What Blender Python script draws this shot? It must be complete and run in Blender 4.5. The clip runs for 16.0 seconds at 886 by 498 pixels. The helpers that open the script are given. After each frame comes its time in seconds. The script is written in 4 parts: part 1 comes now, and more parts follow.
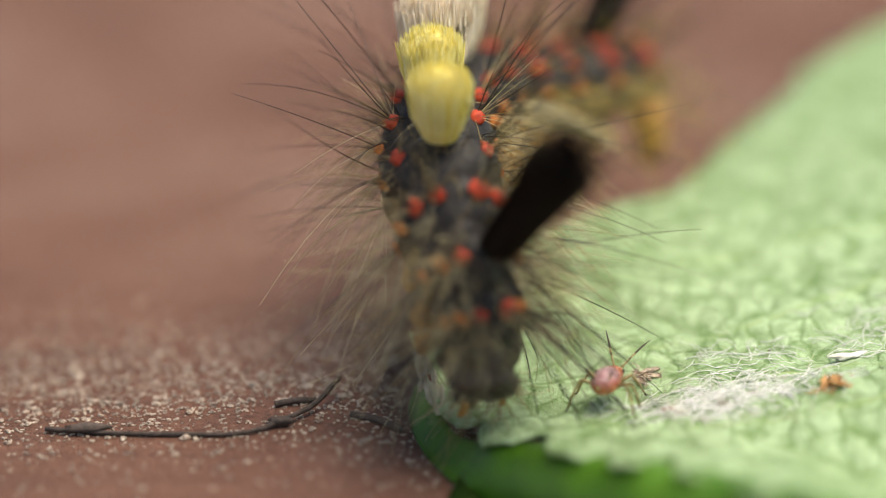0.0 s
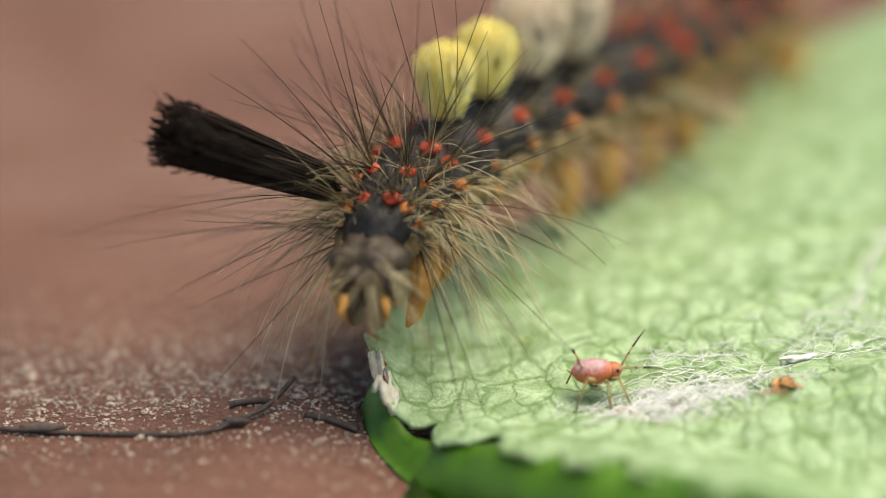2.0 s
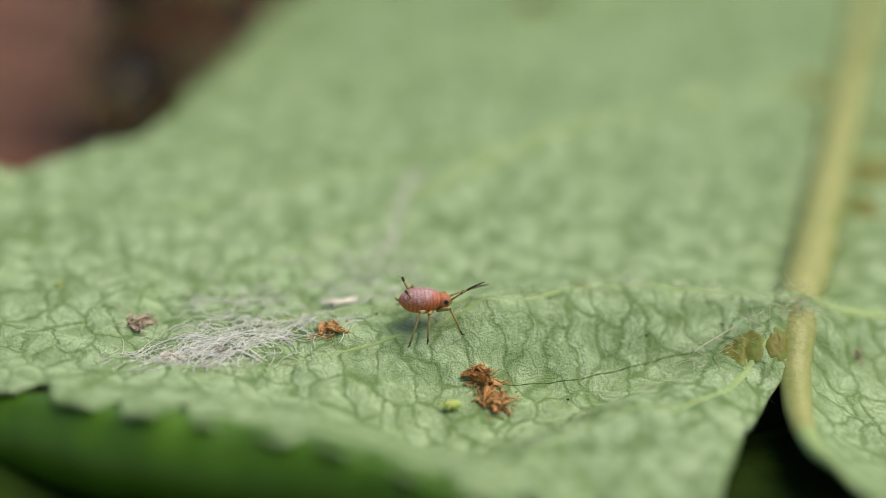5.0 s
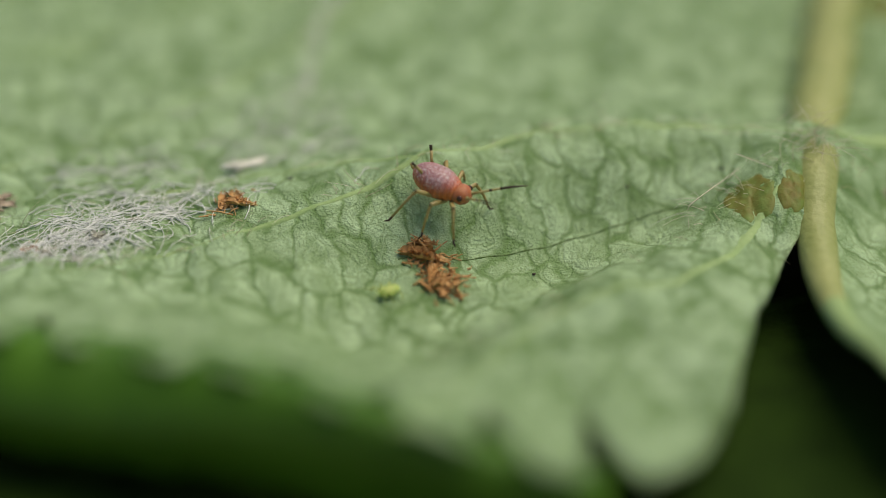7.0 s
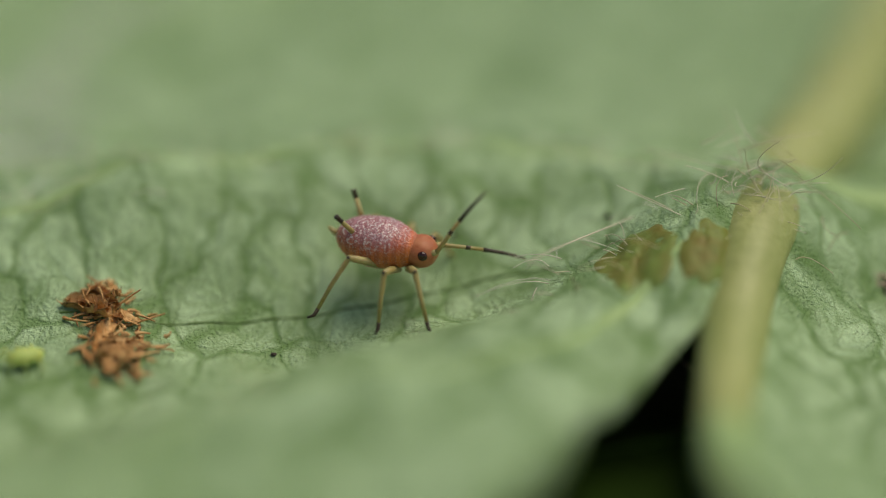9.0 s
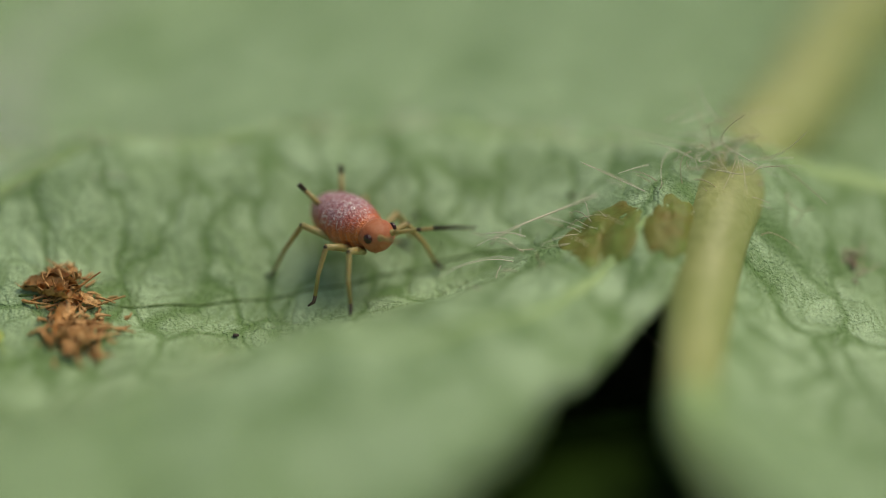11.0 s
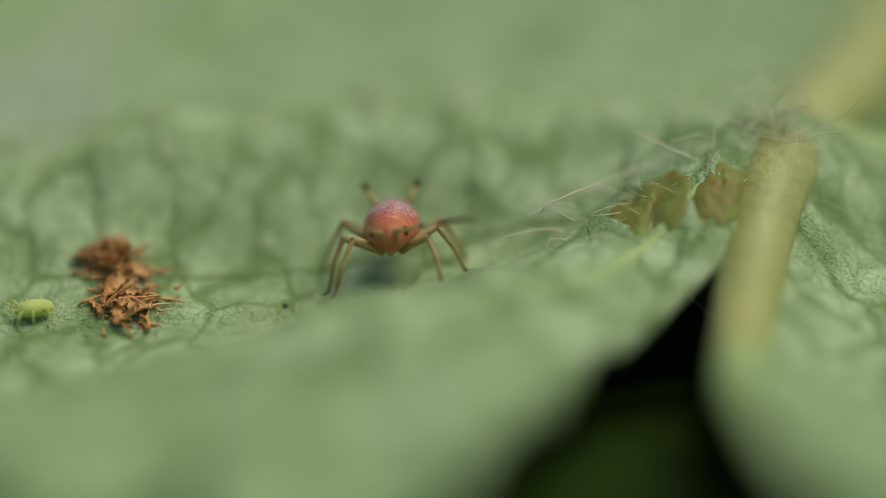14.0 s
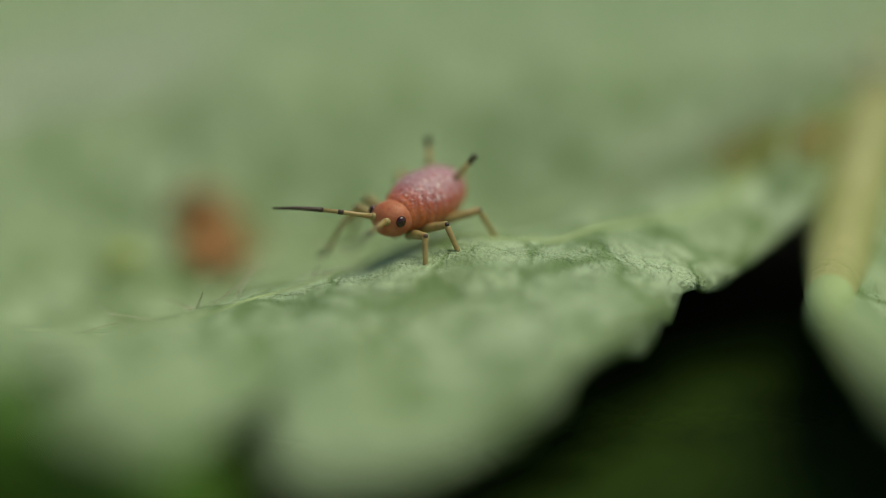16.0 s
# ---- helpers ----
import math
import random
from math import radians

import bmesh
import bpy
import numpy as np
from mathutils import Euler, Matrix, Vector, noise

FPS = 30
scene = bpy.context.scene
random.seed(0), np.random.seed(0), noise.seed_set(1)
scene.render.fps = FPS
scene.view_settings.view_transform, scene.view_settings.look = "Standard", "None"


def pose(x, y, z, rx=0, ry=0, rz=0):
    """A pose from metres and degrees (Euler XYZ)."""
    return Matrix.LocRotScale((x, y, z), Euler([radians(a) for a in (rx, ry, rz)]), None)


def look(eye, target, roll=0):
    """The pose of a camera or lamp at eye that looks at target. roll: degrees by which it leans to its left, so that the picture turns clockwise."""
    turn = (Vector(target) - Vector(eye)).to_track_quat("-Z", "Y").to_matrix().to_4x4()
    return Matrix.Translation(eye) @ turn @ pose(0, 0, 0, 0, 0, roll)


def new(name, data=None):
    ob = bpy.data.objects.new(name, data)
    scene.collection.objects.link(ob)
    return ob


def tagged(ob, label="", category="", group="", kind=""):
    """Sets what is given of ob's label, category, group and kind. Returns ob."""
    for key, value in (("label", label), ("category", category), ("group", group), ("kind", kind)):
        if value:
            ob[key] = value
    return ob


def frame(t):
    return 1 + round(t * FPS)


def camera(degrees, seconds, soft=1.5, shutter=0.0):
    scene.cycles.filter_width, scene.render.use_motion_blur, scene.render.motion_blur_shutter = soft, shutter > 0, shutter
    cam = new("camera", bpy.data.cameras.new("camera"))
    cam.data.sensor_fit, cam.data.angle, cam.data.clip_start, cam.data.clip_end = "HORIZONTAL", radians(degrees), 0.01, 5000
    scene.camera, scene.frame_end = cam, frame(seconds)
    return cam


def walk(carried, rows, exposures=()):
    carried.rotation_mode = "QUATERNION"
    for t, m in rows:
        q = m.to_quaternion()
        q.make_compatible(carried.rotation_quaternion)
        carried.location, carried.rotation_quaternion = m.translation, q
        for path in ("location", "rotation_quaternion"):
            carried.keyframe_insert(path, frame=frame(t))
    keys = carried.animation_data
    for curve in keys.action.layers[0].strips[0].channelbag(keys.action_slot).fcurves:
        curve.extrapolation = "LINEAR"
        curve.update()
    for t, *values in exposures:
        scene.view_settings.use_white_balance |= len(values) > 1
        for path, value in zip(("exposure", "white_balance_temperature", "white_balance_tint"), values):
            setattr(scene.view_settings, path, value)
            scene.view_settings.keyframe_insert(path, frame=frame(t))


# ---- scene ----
cam = camera(20.0, 16.0, soft=0.8, shutter=0.0)
MM = 0.001
# seconds, eye in millimetres, then yaw, pitch and roll in degrees
PATH = [
    (0, (0.76, -87.34, 39.08), 6.72, -22.16, -3.57),
    (0.5, (0.70, -87.76, 39.08), 6.49, -21.82, -3.32),
    (1, (0.52, -87.90, 38.90), 5.91, -21.83, -3.05),
    (1.5, (0.24, -87.86, 39.25), 5.39, -22.05, -2.60),
    (2, (0.14, -87.87, 38.99), 5.12, -22.01, -2.76),
    (2.5, (-1.08, -88.67, 38.53), 3.03, -20.76, -2.07),
    (3, (-3.63, -88.30, 37.50), -2.15, -18.86, -0.31),
    (3.5, (-4.29, -88.14, 37.86), -3.28, -18.72, 0.25),
    (4, (-4.61, -88.19, 37.85), -4.14, -18.37, 0.43),
    (4.5, (-4.49, -87.90, 39.09), -5.84, -20.09, 1.35),
    (4.8, (-4.77, -87.88, 39.53), -8.04, -22.38, 1.85),
    (5, (-5.45, -86.58, 39.28), -10.24, -23.68, 3.41),
    (5.2, (-6.02, -86.15, 39.26), -11.60, -24.21, 3.79),
    (7.3, (0.32, -64.70, 31.24), -11.15, -29.04, 0.66),
    (7.5, (1.70, -60.16, 28.62), -11.40, -28.11, 0.79),
    (8, (3.49, -51.01, 22.99), -13.13, -26.92, 1.40),
    (8.5, (6.10, -50.30, 19.70), -9.10, -24.40, 1.70),
    (9, (13.97, -51.64, 18.63), -1.51, -22.16, 1.01),
    (9.5, (14.09, -51.65, 18.00), -1.78, -21.09, 0.94),
    (12, (14.07, -51.91, 17.10), -2.51, -20.71, 0.79),
    (12.5, (13.86, -51.93, 16.95), -2.75, -20.57, 0.90),
    (13, (14.03, -51.81, 17.14), -2.25, -20.54, 0.90),
    (13.5, (14.71, -51.78, 16.83), -1.65, -20.58, 0.50),
    (14, (15.04, -51.99, 16.18), 0.40, -19.98, -0.33),
    (14.5, (14.85, -51.92, 16.08), 1.47, -20.38, -0.64),
    (15, (14.72, -51.98, 15.81), 1.95, -20.27, -1.15),
    (15.5, (15.43, -52.07, 15.60), 2.81, -19.78, -1.55),
    (16, (15.80, -52.25, 13.99), 3.73, -18.08, -1.60),
]
walk(cam, [(t, pose(x * MM, y * MM, z * MM, 90 + pitch, 0, yaw) @ pose(0, 0, 0, 0, 0, roll))
           for t, (x, y, z), yaw, pitch, roll in PATH],
     exposures=[(0, 0.66, 7700, 8), (2.2, 0.66, 7700, 8), (3.2, 0.36, 7700, 8), (4.2, 0.22, 7700, 8), (5.2, -0.15, 7700, 6), (7.3, -0.4, 7700, 4), (9, -0.47, 7700, 4), (16, -0.47, 7700, 4)])
cam.data.dof.use_dof = True
cam.data.dof.aperture_fstop = 16.0

# ---- light ----
world = bpy.data.worlds.new("sky")
scene.world = world
world.use_nodes = True
wn = world.node_tree
sky = wn.nodes.new("ShaderNodeTexSky")
sky.sky_type = "NISHITA"
sky.sun_disc = False
SUN_EL, SUN_AZ = 67.0, 75.0      # elevation; azimuth from +y towards +x
sky.sun_elevation, sky.sun_rotation = radians(SUN_EL), radians(SUN_AZ)
back = wn.nodes["Background"]
wn.links.new(sky.outputs[0], back.inputs[0])
back.inputs[1].default_value = 0.115
sun = new("sun", bpy.data.lights.new("sun", "SUN"))
sun.data.energy, sun.data.angle, sun.data.color = 3.4, radians(50), (1.0, 0.95, 0.88)
sun.matrix_world = look((0.3 * math.sin(radians(SUN_AZ)), 0.3 * math.cos(radians(SUN_AZ)), 0.3 * math.tan(radians(SUN_EL))), (0, 0, 0))

# ---- materials ----
def material(name, rough=0.6, spec=0.4):
    m = bpy.data.materials.new(name)
    m.use_nodes = True
    b = m.node_tree.nodes["Principled BSDF"]
    b.inputs["Roughness"].default_value = rough
    b.inputs["Specular IOR Level"].default_value = spec
    return m, m.node_tree, b


def node(tree, kind, **values):
    n = tree.nodes.new(kind)
    for k, v in values.items():
        n.inputs[k.replace("_", " ")].default_value = v
    return n


def millimetres(tree):
    co = tree.nodes.new("ShaderNodeTexCoord")
    mp = tree.nodes.new("ShaderNodeVectorMath")
    mp.operation = "SCALE"
    mp.inputs["Scale"].default_value = 1000.0
    tree.links.new(co.outputs["Object"], mp.inputs[0])
    return mp.outputs[0]


def noise_tex(tree, vec, scale, detail=4.0, rough=0.55):
    n = node(tree, "ShaderNodeTexNoise", Scale=scale, Detail=detail, Roughness=rough)
    tree.links.new(vec, n.inputs["Vector"])
    return n


def ramp(tree, fac, *stops):
    r = tree.nodes.new("ShaderNodeValToRGB")
    e = r.color_ramp.elements
    while len(e) < len(stops):
        e.new(0.5)
    for s, (p, c) in zip(e, stops):
        s.position, s.color = p, (*c, 1)
    tree.links.new(fac, r.inputs[0])
    return r.outputs[0]


def mix(tree, fac, a, b, blend="MIX"):
    m = tree.nodes.new("ShaderNodeMix")
    m.data_type, m.blend_type = "RGBA", blend
    for sock, val in ((m.inputs[0], fac), (m.inputs[6], a), (m.inputs[7], b)):
        if isinstance(val, (int, float)):
            sock.default_value = val
        elif isinstance(val, tuple):
            sock.default_value = (*val, 1)
        else:
            tree.links.new(val, sock)
    return m.outputs[2]


def bump(tree, bsdf, height, strength, dist_mm):
    b = node(tree, "ShaderNodeBump", Strength=strength, Distance=dist_mm * MM)
    tree.links.new(height, b.inputs["Height"])
    if bsdf.inputs["Normal"].links:
        tree.links.new(bsdf.inputs["Normal"].links[0].from_socket, b.inputs["Normal"])
    tree.links.new(b.outputs[0], bsdf.inputs["Normal"])


def calc(tree, op, a, b=None):
    m = tree.nodes.new("ShaderNodeMath")
    m.operation = op
    for sock, val in zip(m.inputs, (a, b)):
        if val is None:
            continue
        if isinstance(val, (int, float)):
            sock.default_value = val
        else:
            tree.links.new(val, sock)
    return m.outputs[0]


def mottled(name, dark, light, scale, rough=0.6, relief=0.0, spec=0.4, sss=0.0, fine=None):
    """A material of two tones mottled at two scales, with fine relief."""
    m, t, b = material(name, rough, spec)
    v = millimetres(t)
    big = noise_tex(t, v, scale)
    small = noise_tex(t, v, fine or scale * 7, 3)
    f = calc(t, "ADD", calc(t, "MULTIPLY", big.outputs[0], 0.65), calc(t, "MULTIPLY", small.outputs[0], 0.35))
    t.links.new(ramp(t, f, (0.32, dark), (0.68, light)), b.inputs["Base Color"])
    if relief:
        bump(t, b, small.outputs[0], 0.6, relief)
    if sss:
        b.inputs["Subsurface Weight"].default_value = sss
        b.inputs["Subsurface Radius"].default_value = (0.0004, 0.0002, 0.0001)
        b.inputs["Subsurface Scale"].default_value = 1.0
    return m


def leaf_pale():
    m, t, b = material("leaf_underside", 0.42, 0.5)
    v = millimetres(t)
    wob = noise_tex(t, v, 0.9, 3)
    off = t.nodes.new("ShaderNodeVectorMath")
    off.operation = "MULTIPLY_ADD"
    off.inputs[1].default_value = (1.25, 1.25, 0.0)
    t.links.new(wob.outputs["Color"], off.inputs[0])
    t.links.new(v, off.inputs[2])
    flat = t.nodes.new("ShaderNodeVectorMath")
    flat.operation = "MULTIPLY"
    flat.inputs[1].default_value = (1.0, 1.0, 0.0)
    t.links.new(off.outputs[0], flat.inputs[0])

    def net(scale, stretch):
        mp = t.nodes.new("ShaderNodeMapping")
        mp.inputs["Rotation"].default_value = (0, 0, radians(20))
        mp.inputs["Scale"].default_value = (1.0, stretch, 1.0)
        t.links.new(flat.outputs[0], mp.inputs[0])
        vo = node(t, "ShaderNodeTexVoronoi", Scale=scale)
        vo.feature = "DISTANCE_TO_EDGE"
        t.links.new(mp.outputs[0], vo.inputs["Vector"])
        return vo.outputs["Distance"]
    coarse, fine, tiny = net(0.9, 0.62), net(2.2, 0.75), net(5.5, 0.9)
    blot = noise_tex(t, v, 0.22, 4)
    grain = noise_tex(t, v, 16, 2)
    speck = noise_tex(t, v, 34, 2, 0.6)
    base = ramp(t, blot.outputs[0], (0.3, (0.205, 0.35, 0.13)), (0.55, (0.27, 0.42, 0.185)), (0.75, (0.37, 0.53, 0.27)))
    base = mix(t, ramp(t, grain.outputs[0], (0.4, (0.05, 0.05, 0.05)), (0.72, (0.4, 0.4, 0.4))), base, (0.52, 0.72, 0.41))
    pale = noise_tex(t, v, 1.1, 2)
    base = mix(t, ramp(t, pale.outputs[0], (0.40, (0, 0, 0)), (0.62, (0.85, 0.85, 0.85))), base, (0.66, 0.88, 0.54))
    # the small panels between the veins are paler and bulge
    base = mix(t, ramp(t, coarse, (0.06, (0, 0, 0)), (0.3, (0.36, 0.36, 0.36))), base, (0.60, 0.83, 0.48))
    # greener and darker towards the leaf's tip, uneven by the blotches
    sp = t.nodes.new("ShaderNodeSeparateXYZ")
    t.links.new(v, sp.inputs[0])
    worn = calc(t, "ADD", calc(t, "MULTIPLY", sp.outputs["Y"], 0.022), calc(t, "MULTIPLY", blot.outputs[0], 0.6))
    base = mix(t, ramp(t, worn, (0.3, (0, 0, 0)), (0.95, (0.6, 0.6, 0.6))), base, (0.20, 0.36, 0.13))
    vein1 = ramp(t, coarse, (0.0, (0.8, 0.8, 0.8)), (0.028, (0.55, 0.55, 0.55)), (0.07, (0, 0, 0)))
    vein2 = ramp(t, fine, (0.0, (0.5, 0.5, 0.5)), (0.035, (0.25, 0.25, 0.25)), (0.09, (0, 0, 0)))
    vein3 = ramp(t, tiny, (0.0, (0.22, 0.22, 0.22)), (0.12, (0, 0, 0)))
    base = mix(t, ramp(t, speck.outputs[0], (0.28, (0.4, 0.4, 0.4)), (0.45, (0, 0, 0))), base, (0.19, 0.34, 0.12))
    base = mix(t, ramp(t, speck.outputs[0], (0.5, (0, 0, 0)), (0.7, (0.7, 0.7, 0.7))), base, (0.66, 0.86, 0.50))
    c = mix(t, vein3, base, (0.2, 0.33, 0.11))
    c = mix(t, vein2, c, (0.20, 0.35, 0.11))
    c = mix(t, vein1, c, (0.15, 0.29, 0.07))
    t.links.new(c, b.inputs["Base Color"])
    hgt = calc(t, "ADD", calc(t, "MINIMUM", calc(t, "MULTIPLY", coarse, 2.2), 0.55), calc(t, "MINIMUM", calc(t, "MULTIPLY", fine, 1.2), 0.22))
    bump(t, b, hgt, 0.8, 0.13)
    bump(t, b, grain.outputs[0], 1.0, 0.08)
    bump(t, b, speck.outputs[0], 0.8, 0.03)
    # the blade lets some light through
    tr = node(t, "ShaderNodeBsdfTranslucent")
    t.links.new(mix(t, 0.5, c, (0.25, 0.45, 0.06)), tr.inputs[0])
    sh = t.nodes.new("ShaderNodeMixShader")
    sh.inputs[0].default_value = 0.2
    t.links.new(b.outputs[0], sh.inputs[1])
    t.links.new(tr.outputs[0], sh.inputs[2])
    t.links.new(sh.outputs[0], t.nodes["Material Output"].inputs[0])
    return m


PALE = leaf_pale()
FRESH = mottled("leaf_rolled_edge", (0.030, 0.095, 0.005), (0.075, 0.19, 0.012), 0.35, 0.45, 0.04, 0.3)
FAR_GREEN = mottled("far_leaf_face", (0.025, 0.040, 0.005), (0.055, 0.085, 0.010), 0.2, 0.6, 0.1, 0.2)
# leaf green darkened to near black: shade beneath the blade put into the colour
SHADE_GREEN = mottled("leaf_shade_green", (0.010, 0.024, 0.003), (0.022, 0.050, 0.006), 0.8, 0.85, 0.05, 0.08)
VEIN = mottled("side_vein", (0.26, 0.39, 0.15), (0.38, 0.50, 0.23), 0.9, 0.55, 0.05, 0.25)
VEIN_DARK = mottled("fine_vein", (0.06, 0.12, 0.025), (0.13, 0.22, 0.05), 3, 0.45, 0.02, 0.4)
RIB = mottled("rib", (0.26, 0.30, 0.09), (0.41, 0.42, 0.17), 0.7, 0.45, 0.06)


def plank_mat():
    m, t, b = material("worn_brown_board", 0.75, 0.3)
    v = millimetres(t)
    st = t.nodes.new("ShaderNodeMapping")
    st.inputs["Scale"].default_value = (0.05, 0.9, 1)
    t.links.new(v, st.inputs[0])
    streak = noise_tex(t, st.outputs[0], 1.0, 5, 0.6)
    blot = noise_tex(t, v, 0.06, 4)
    grit = noise_tex(t, v, 4.5, 4, 0.7)
    f = calc(t, "ADD", calc(t, "MULTIPLY", streak.outputs[0], 0.35), calc(t, "MULTIPLY", blot.outputs[0], 0.65))
    c = ramp(t, f, (0.3, (0.10, 0.045, 0.03)), (0.5, (0.205, 0.095, 0.066)), (0.7, (0.27, 0.17, 0.135)))
    c = mix(t, ramp(t, grit.outputs[0], (0.45, (0, 0, 0)), (0.7, (0.6, 0.6, 0.6))), c, (0.05, 0.022, 0.014))
    t.links.new(c, b.inputs["Base Color"])
    bump(t, b, grit.outputs[0], 1.0, 0.25)
    bump(t, b, streak.outputs[0], 0.6, 0.4)
    return m


PLANK = plank_mat()
TWIG = mottled("charred_fibre", (0.015, 0.011, 0.010), (0.12, 0.085, 0.07), 3, 0.7, 0.08)
GRIT = mottled("grit", (0.06, 0.03, 0.02), (0.62, 0.50, 0.40), 3, 0.3, 0.03)
from mathutils import geometry


# ---- helpers for building; all lengths in millimetres ----
def thing(name, label, category, group="", kind="", at=None):
    ob = new(name)
    ob.empty_display_size = 0.001
    if at is not None:
        ob.matrix_basis = at
    return tagged(ob, label, category, group, kind)


def mesh_of(name, verts, faces, mats, smooth=True, idx=None):
    me = bpy.data.meshes.new(name)
    me.from_pydata([(x * MM, y * MM, z * MM) for x, y, z in verts], [], faces)
    for m in mats if isinstance(mats, (list, tuple)) else (mats,):
        me.materials.append(m)
    me.polygons.foreach_set("use_smooth", [smooth] * len(me.polygons))
    if idx is not None:
        me.polygons.foreach_set("material_index", idx)
    me.update()
    return me


def part(name, me, parent=None, label="", at=None):
    ob = new(name, me)
    ob.parent = parent
    if at is not None:
        ob.matrix_basis = at
    if label:
        tagged(ob, label)
    return ob


def tube(points, radii, sides=6, caps=True):
    """Vertices and faces of a round rod along points, with a radius for each."""
    pts = [Vector(p) for p in points]
    verts, faces = [], []
    n = len(pts)
    up = Vector((0.13, 0.21, 0.97))
    for i, p in enumerate(pts):
        d = (pts[min(i + 1, n - 1)] - pts[max(i - 1, 0)])
        d = d.normalized() if d.length > 1e-9 else Vector((0, 0, 1))
        a = d.cross(up)
        if a.length < 1e-3:
            a = d.cross(Vector((1, 0, 0)))
        a.normalize()
        c = d.cross(a)
        r = float(radii[i]) if isinstance(radii, (list, tuple)) else float(radii)
        for k in range(sides):
            w = 2 * math.pi * k / sides
            verts.append(tuple(p + r * (math.cos(w) * a + math.sin(w) * c)))
    for i in range(n - 1):
        for k in range(sides):
            k2 = (k + 1) % sides
            faces.append((i * sides + k, i * sides + k2, (i + 1) * sides + k2, (i + 1) * sides + k))
    if caps:
        faces.append(tuple(range(sides))[::-1])
        faces.append(tuple(range((n - 1) * sides, n * sides)))
    return verts, faces


def blob(rx, ry, rz, centre=(0, 0, 0), seg=16, rings=10, lump=0.0, seed=0.0, shape=None):
    """Vertices and faces of a rounded body, uneven by lump; shape(u) scales the girth along x, u from -1 to 1."""
    verts, faces = [], []
    for i in range(rings + 1):
        a = math.pi * i / rings
        for k in range(seg):
            w = 2 * math.pi * k / seg
            x, y, z = -math.cos(a), math.sin(a) * math.cos(w), math.sin(a) * math.sin(w)
            g = 1 + lump * noise.noise((x * 1.7 + seed, y * 1.7, z * 1.7 + seed * 0.7))
            s = shape(x) if shape else 1.0
            verts.append((centre[0] + rx * x * g, centre[1] + ry * y * g * s, centre[2] + rz * z * g * s))
    for i in range(rings):
        for k in range(seg):
            k2 = (k + 1) % seg
            faces.append((i * seg + k, i * seg + k2, (i + 1) * seg + k2, (i + 1) * seg + k))
    return verts, faces


def join(*pieces):
    verts, faces = [], []
    for v, f in pieces:
        n = len(verts)
        verts += v
        faces += [tuple(i + n for i in q) for q in f]
    return verts, faces


def arc_points(pts, n):
    """n points at even steps along a polyline, rounded through its corners."""
    p = np.array(pts, float)
    for _ in range(2):
        q = [p[0]]
        for a, b in zip(p, p[1:]):
            q += [0.75 * a + 0.25 * b, 0.25 * a + 0.75 * b]
        p = np.array(q + [p[-1]])
    s = np.r_[0, np.cumsum(np.linalg.norm(np.diff(p, axis=0), axis=1))]
    w = np.linspace(0, s[-1], n) if np.isscalar(n) else np.asarray(n) * s[-1]
    return np.stack([np.interp(w, s, c) for c in p.T], 1)


def along(x, y, pts):
    """Distance of arrays x, y from a polyline and the share of its length at the nearest place."""
    pts = np.array(pts, float)
    l = np.linalg.norm(np.diff(pts, axis=0), axis=1)
    acc = np.r_[0, np.cumsum(l)]
    best, share = np.full(np.shape(x), 1e9), np.zeros(np.shape(x))
    for a, b, ln, s0 in zip(pts, pts[1:], l, acc):
        u = np.clip(((x - a[0]) * (b[0] - a[0]) + (y - a[1]) * (b[1] - a[1])) / ln ** 2, 0, 1)
        q = np.hypot(x - a[0] - u * (b[0] - a[0]), y - a[1] - u * (b[1] - a[1]))
        near = q < best
        best, share = np.where(near, q, best), np.where(near, (s0 + u * ln) / acc[-1], share)
    return best, share


# ---- the leaf's form ----
GROUND_Z = 0.0
MIDRIB = [(19.8, -13.8), (21, -10.3), (22.3, -7.4), (25.5, 0.6), (30.7, 13.5), (38, 31), (45, 50)]
SIDE_A = [(20.4, -12.0), (17.5, -10.3), (14, -9.9), (11, -10.6), (8, -11.4), (4, -12.4), (-1, -13)]
FORK_A = [(9.6, -11.0), (7.5, -9.9), (5, -9.5), (2.2, -10), (-2.5, -10.8)]
SIDE_B = [(18.9, -13.2), (17.6, -14.0), (16.2, -14.8), (14.2, -16.2), (12.4, -17.2), (10.7, -18.0), (8.6, -18.5), (6.6, -18.6)]
SIDE_C = [(28.2, 8), (26.3, 7.7), (19.8, 5.9), (14.6, 3.2), (9.8, -0.1), (5.5, -4), (1.5, -6.5), (-3, -8)]
FORK_C = [(14.6, 3.2), (9.8, 2), (5.4, 0.6), (1, -0.8), (-4, -3)]
SIDE_D = [(34, 22.5), (28, 21), (20, 17), (12, 12), (5, 7.8)]
SIDE_E = [(38, 32), (31, 30.5), (23, 26), (15, 21.5)]
SIDE_R = [(21, -11.6), (24, -10.8), (28, -11.7), (34, -15)]
SIDE_S = [(25.5, 0.6), (32, 0.8), (41, -3)]
FURROW = [(8.63, -13.29), (9.92, -13.3), (11.49, -13.2), (12.88, -12.93), (14.2, -12.8), (15.52, -12.62), (16.66, -12.63), (17.65, -13.02)]
